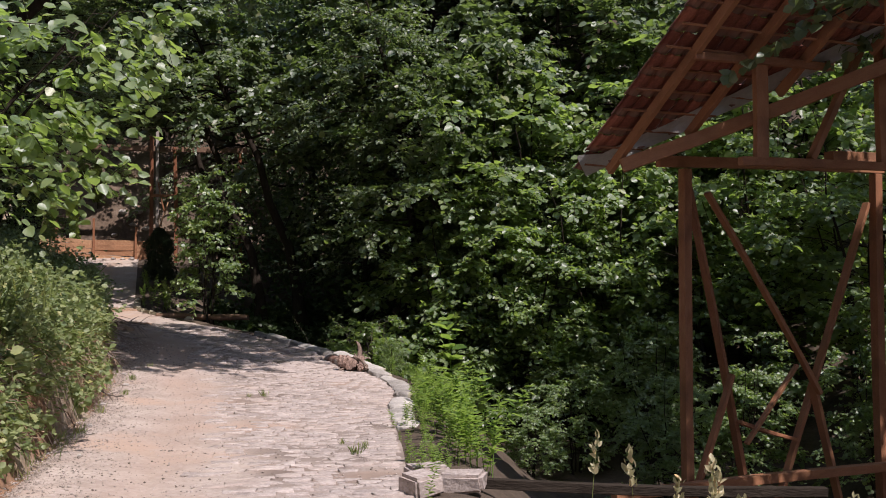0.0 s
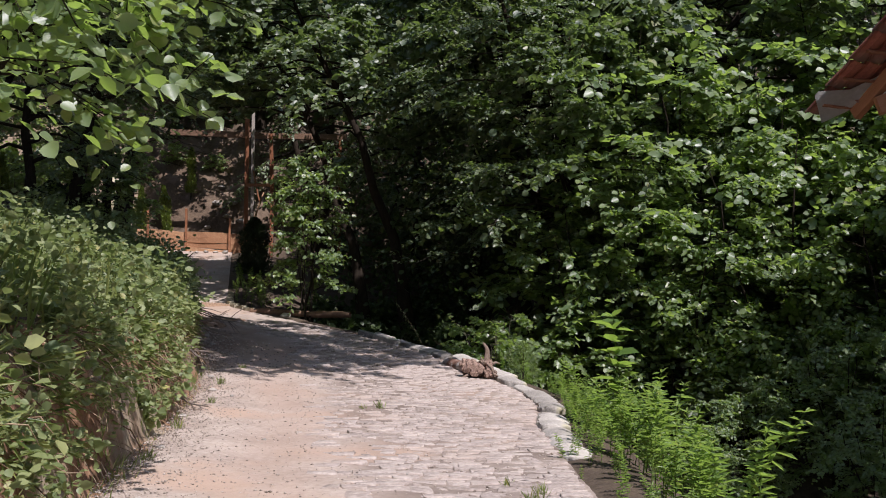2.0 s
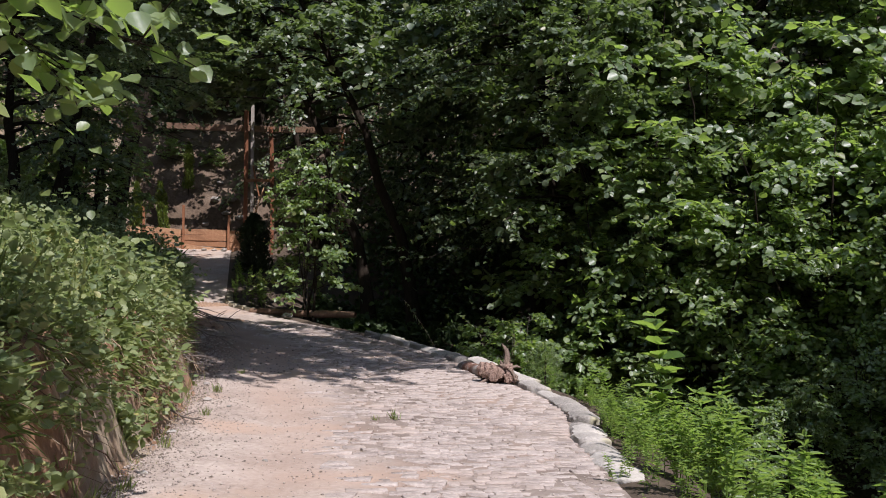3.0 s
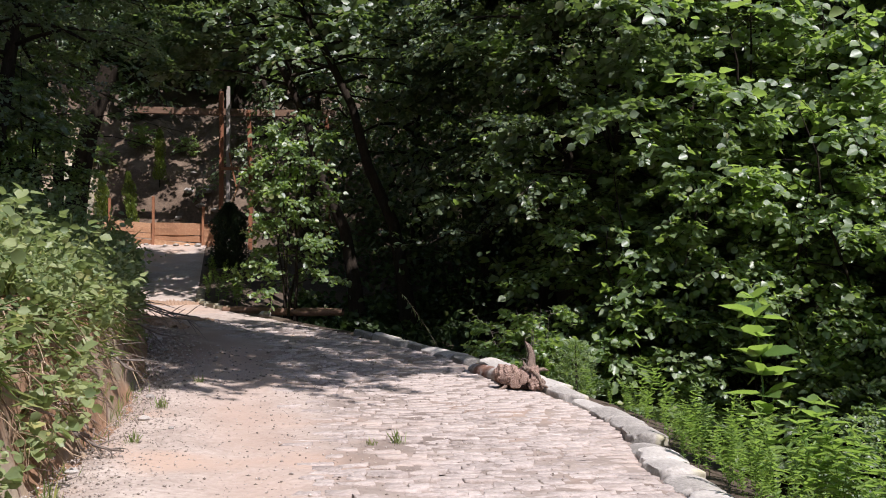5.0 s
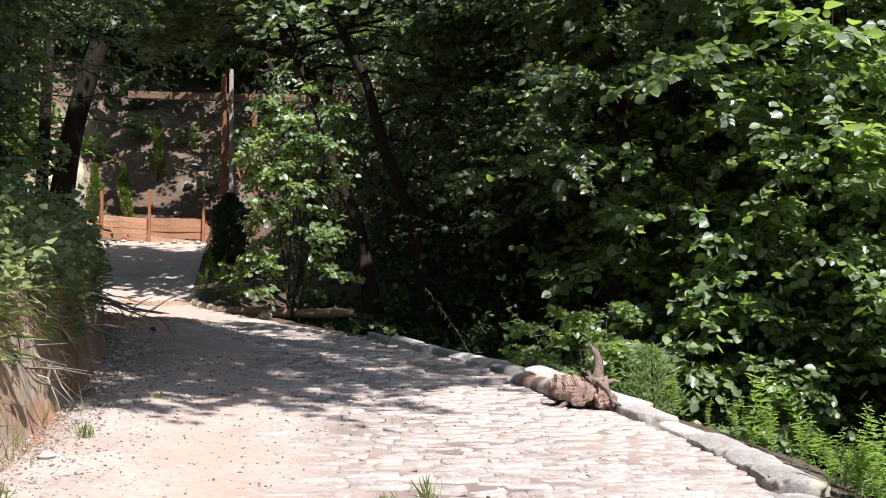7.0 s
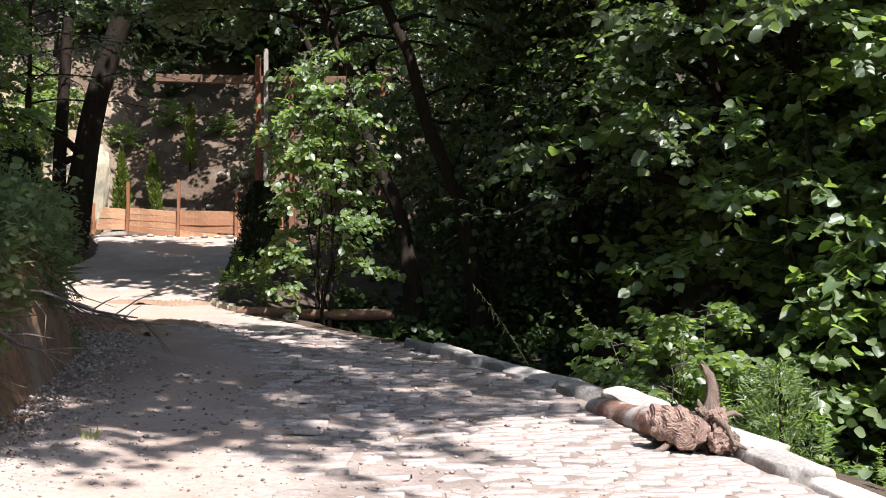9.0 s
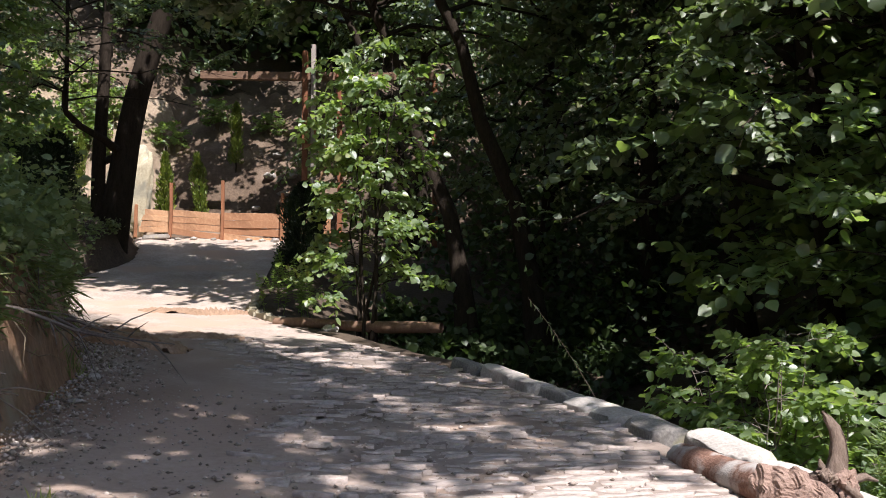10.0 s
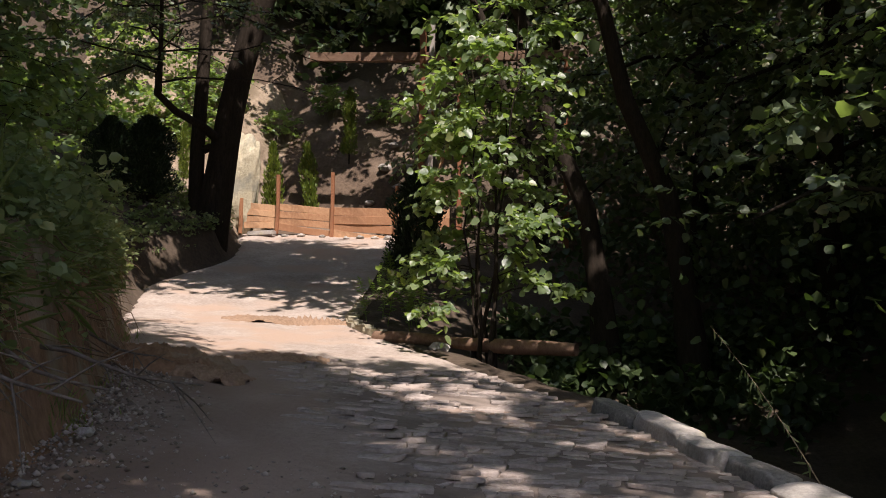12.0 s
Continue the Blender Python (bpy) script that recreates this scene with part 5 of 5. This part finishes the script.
# slender dry weed leaning out past the kerb
weed = thing("dry_weed", "slender half-dry weed stalk leaning out beside the kerb", "weed", (1.98, 26.6, 0.2))
wt = np.linspace(0, 1, 9)
wpath = np.stack([-0.62 * wt - 0.10 * wt ** 2, 0.75 * wt, 1.3 * wt - 0.12 * wt ** 2], -1)
part("stem", fast_mesh("stem", *tube(wpath, 0.0045 * (1.25 - wt), 5), M_DRY, True), weed)
wr = np.random.default_rng(2)
wi = wr.uniform(0.15, 1, 30)
wat = np.stack([np.interp(wi, wt, wpath[:, c]) for c in range(3)], -1)
part("leaves", fast_mesh("leaves", *leaves(wr, wat, wr.normal(0, 0.5, (30, 3)) + [0, 0, -0.9], wr.uniform(0.04, 0.12, 30), 0.09, 0.05, 0.2, 0.6), L_BANKS), weed)


# ---- gravel ----
def gravel():
    rng = np.random.default_rng(12)
    n = 30000
    y = rng.uniform(5, 36, n)
    a = np.where(rng.uniform(0, 1, n) < 0.45, np.abs(rng.normal(0.1, 0.35, n)), rng.uniform(0, 4.6, n))
    x = left_edge(y) + a
    ok = (x < right_edge(y) - 0.1) & ((y < 26) | ((a < 1.0) & (y < 31)))
    x, y = x[ok], y[ok]
    n = len(x)
    r = 0.005 + (0.011 + 0.012 * smooth((y - 20) / 3)) * rng.uniform(0, 1, n) ** 4
    o = np.array([(1, 0, 0), (-1, 0, 0), (0, 1, 0), (0, -1, 0), (0, 0, 0.7), (0, 0, -0.7)])
    v = np.stack([x, y, road_surface(x, y) + r * 0.3], -1)[:, None] + o[None] * r[:, None, None] * rng.uniform(0.6, 1.4, (n, 6, 1))
    fa = np.array([(0, 2, 4), (2, 1, 4), (1, 3, 4), (3, 0, 4), (2, 0, 5), (1, 2, 5), (3, 1, 5), (0, 3, 5)])
    f = (np.arange(n)[:, None, None] * 6 + fa[None]).reshape(-1, 3)
    tagged(new("gravel", fast_mesh("gravel", v.reshape(-1, 3), f, M_GRAVEL)), "scattered grey gravel and small stones on the road", "gravel", kind="stuff")


gravel()

# ---- kerb stones ----
kerb = tagged(new("kerb"), "low uneven kerb of rough stone blocks along the road", "kerb", kind="structure")
KY = []
y = 14.6
rnd = random.Random(8)
while y < 29.3:
    step = rnd.uniform(0.55, 0.95)
    KY.append((y + step / 2, step))
    y += step
for k, (y, step) in enumerate(KY):
    dx = float(right_edge(y + 0.3) - right_edge(y - 0.3)) / 0.6
    length = step * math.hypot(1, dx) * 1.02
    climb = math.degrees(math.atan(float(road_z(y + 0.3, 1.0) - road_z(y - 0.3, 1.0)) / 0.6))
    w, h = rnd.uniform(0.38, 0.48) * (0.72 if y > 27 else 1), 0.44
    top = float(np.interp(y, [14.6, 17, 22, 24.5, 27.2, 27.5, 31], [0.03, 0.08, 0.11, 0.14, 0.12, 0.14, 0.15])) + rnd.gauss(0, 0.014)
    bm = blob(30 + k, w / 2, length / 2, h / 2, 0.13, 4, 0.5)
    for v in bm.verts:
        q_ = v.co * 7 + Vector((3.1 * k, 0, 0))
        v.co += v.normal * (0.018 * noise.noise(q_) + 0.010 * noise.noise(q_ * 2.6) + 0.005 * noise.noise(q_ * 7))
        v.co.z = min(v.co.z, h * 0.40 - 1.1 * v.co.x ** 2 + 0.014 * noise.noise(q_ * 0.5) + 0.004 * noise.noise(q_ * 4))
    part("kerb_stone", bm_mesh("kerb_stone", bm, M_KERB, True), kerb, "", pose(float(right_edge(y)) + (0.32 if 22.5 < y < 24.6 else 0.15) + rnd.gauss(0, 0.02), y, float(road_z(y, 1.0)) + top - 0.40 * h, climb + rnd.gauss(0, 1.2), rnd.gauss(3, 3), rnd.gauss(0, 2) - math.degrees(math.atan(dx))))
for k in range(8):
    y = 34.6 + 0.5 * k
    dx = float(right_edge(y + 0.2) - right_edge(y - 0.2)) / 0.4
    bm = box(0, 0, 0, 0.22, 0.53 * math.hypot(1, dx), 0.18, 0.04)
    for v in bm.verts:
        v.co += Vector((noise.noise(v.co * 6 + Vector((k, 3, 0))), 0, noise.noise(v.co * 6 + Vector((k, 0, 7))))) * 0.02
    part("kerb_stone", bm_mesh("kerb_stone", bm, M_ROCK, False), kerb, "", pose(float(right_edge(y)) + 0.1, y, float(road_z(y, 1.0)) + 0.03, 0, 0, -math.degrees(math.atan(dx))))


# ---- stone setts, laid in rows across the road ----
def setts():
    rng = np.random.default_rng(14)
    out = []
    y = 9.0
    while y < 31.5:
        depth = rng.uniform(0.095, 0.165)
        xr, xl = float(right_edge(y)) - 0.03, float(left_edge(y)) + 1.9
        x = xr - rng.uniform(0, 0.05)
        while x > xl:
            w = rng.uniform(0.11, 0.38)
            fade = (x - xl) / 1.2
            if rng.uniform() < 0.25 + 0.75 * min(1, max(0, fade)) and wob(0.9 * x, 0.8 * y) < 0.62:
                out.append((x - w / 2, y + 0.09 * math.sin(1.3 * x + 0.9 * y) + 0.04 * math.sin(4.1 * x) + rng.normal(0, 0.016), w, depth * rng.uniform(0.95, 1.08)))
            x -= w + 0.003
        y += depth + 0.002
    return out


SETTS = setts()


def sett_block(rng, w, d, gap=0.007):
    """A worn stone: an uneven four-cornered top with a nicked edge, on short sides."""
    w, d = w - gap, d - gap
    c = np.array([(-0.5, -0.5), (rng.uniform(-0.2, 0.2), -0.5), (0.5, -0.5), (0.5, 0.5), (rng.uniform(-0.2, 0.2), 0.5), (-0.5, 0.5)]) * [w, d] + rng.normal(0, 0.015, (6, 2))
    z = rng.normal(0.0, 0.0025, 6)
    v = np.concatenate([np.column_stack([c, np.full(6, -0.03)]), np.column_stack([c, z - 0.004]), np.column_stack([c - np.sign(c) * 0.006, z])])
    f = np.array([(b + q, b + (q + 1) % 6, b + 6 + (q + 1) % 6, b + 6 + q) for b in (0, 6) for q in range(6)] + [(12, 13, 14, 15), (12, 15, 16, 17)])
    return v, f


def lay_setts():
    rng = np.random.default_rng(15)
    near = [s for s in SETTS if 20.5 < s[1] < 24.5 and s[0] > 0.2][:300]
    chosen = set(near)
    pieces = []
    shared = [fast_mesh("sett", *sett_block(rng, 0.15, 0.115), M_SETT) for _ in range(12)]
    for k, s in enumerate(near):
        x, y, w, d = s
        dx = float(right_edge(y + 0.3) - right_edge(y - 0.3)) / 0.6
        part("sett", shared[k % 12], road, "", pose(x, y, float(road_surface(x, y)) + 0.007 + 0.009 * float(wob(0.8 * x, 0.9 * y)) + rng.normal(0, 0.0045), rng.normal(0, 1.8), rng.normal(0, 1.5), rng.normal(0, 4) - math.degrees(math.atan(dx)) * 0.5) @ Matrix.Diagonal((w / 0.15, d / 0.115, 1, 1)))
    for s in SETTS:
        if s in chosen:
            continue
        x, y, w, d = s
        worn = float(smooth((y - 19) / 4))
        v, f = sett_block(rng, w, d, 0.007 + 0.012 * worn)
        lean_x, lean_y = rng.normal(0, 0.022 + 0.03 * worn), rng.normal(0, 0.034 + 0.04 * worn)
        v[:, 2] += v[:, 0] * lean_x + v[:, 1] * lean_y
        pieces.append((v + [x, y, float(road_surface(x, y)) + 0.007 + 0.009 * float(wob(0.8 * x, 0.9 * y)) + rng.normal(0, 0.0045 + 0.006 * worn)], f))
    v, f = joined(pieces)
    o = part("sett_paving", fast_mesh("sett_paving", v, f, M_SETT), road, "worn pale stone setts with dusty joints")
    o["kind"] = "stuff"


lay_setts()
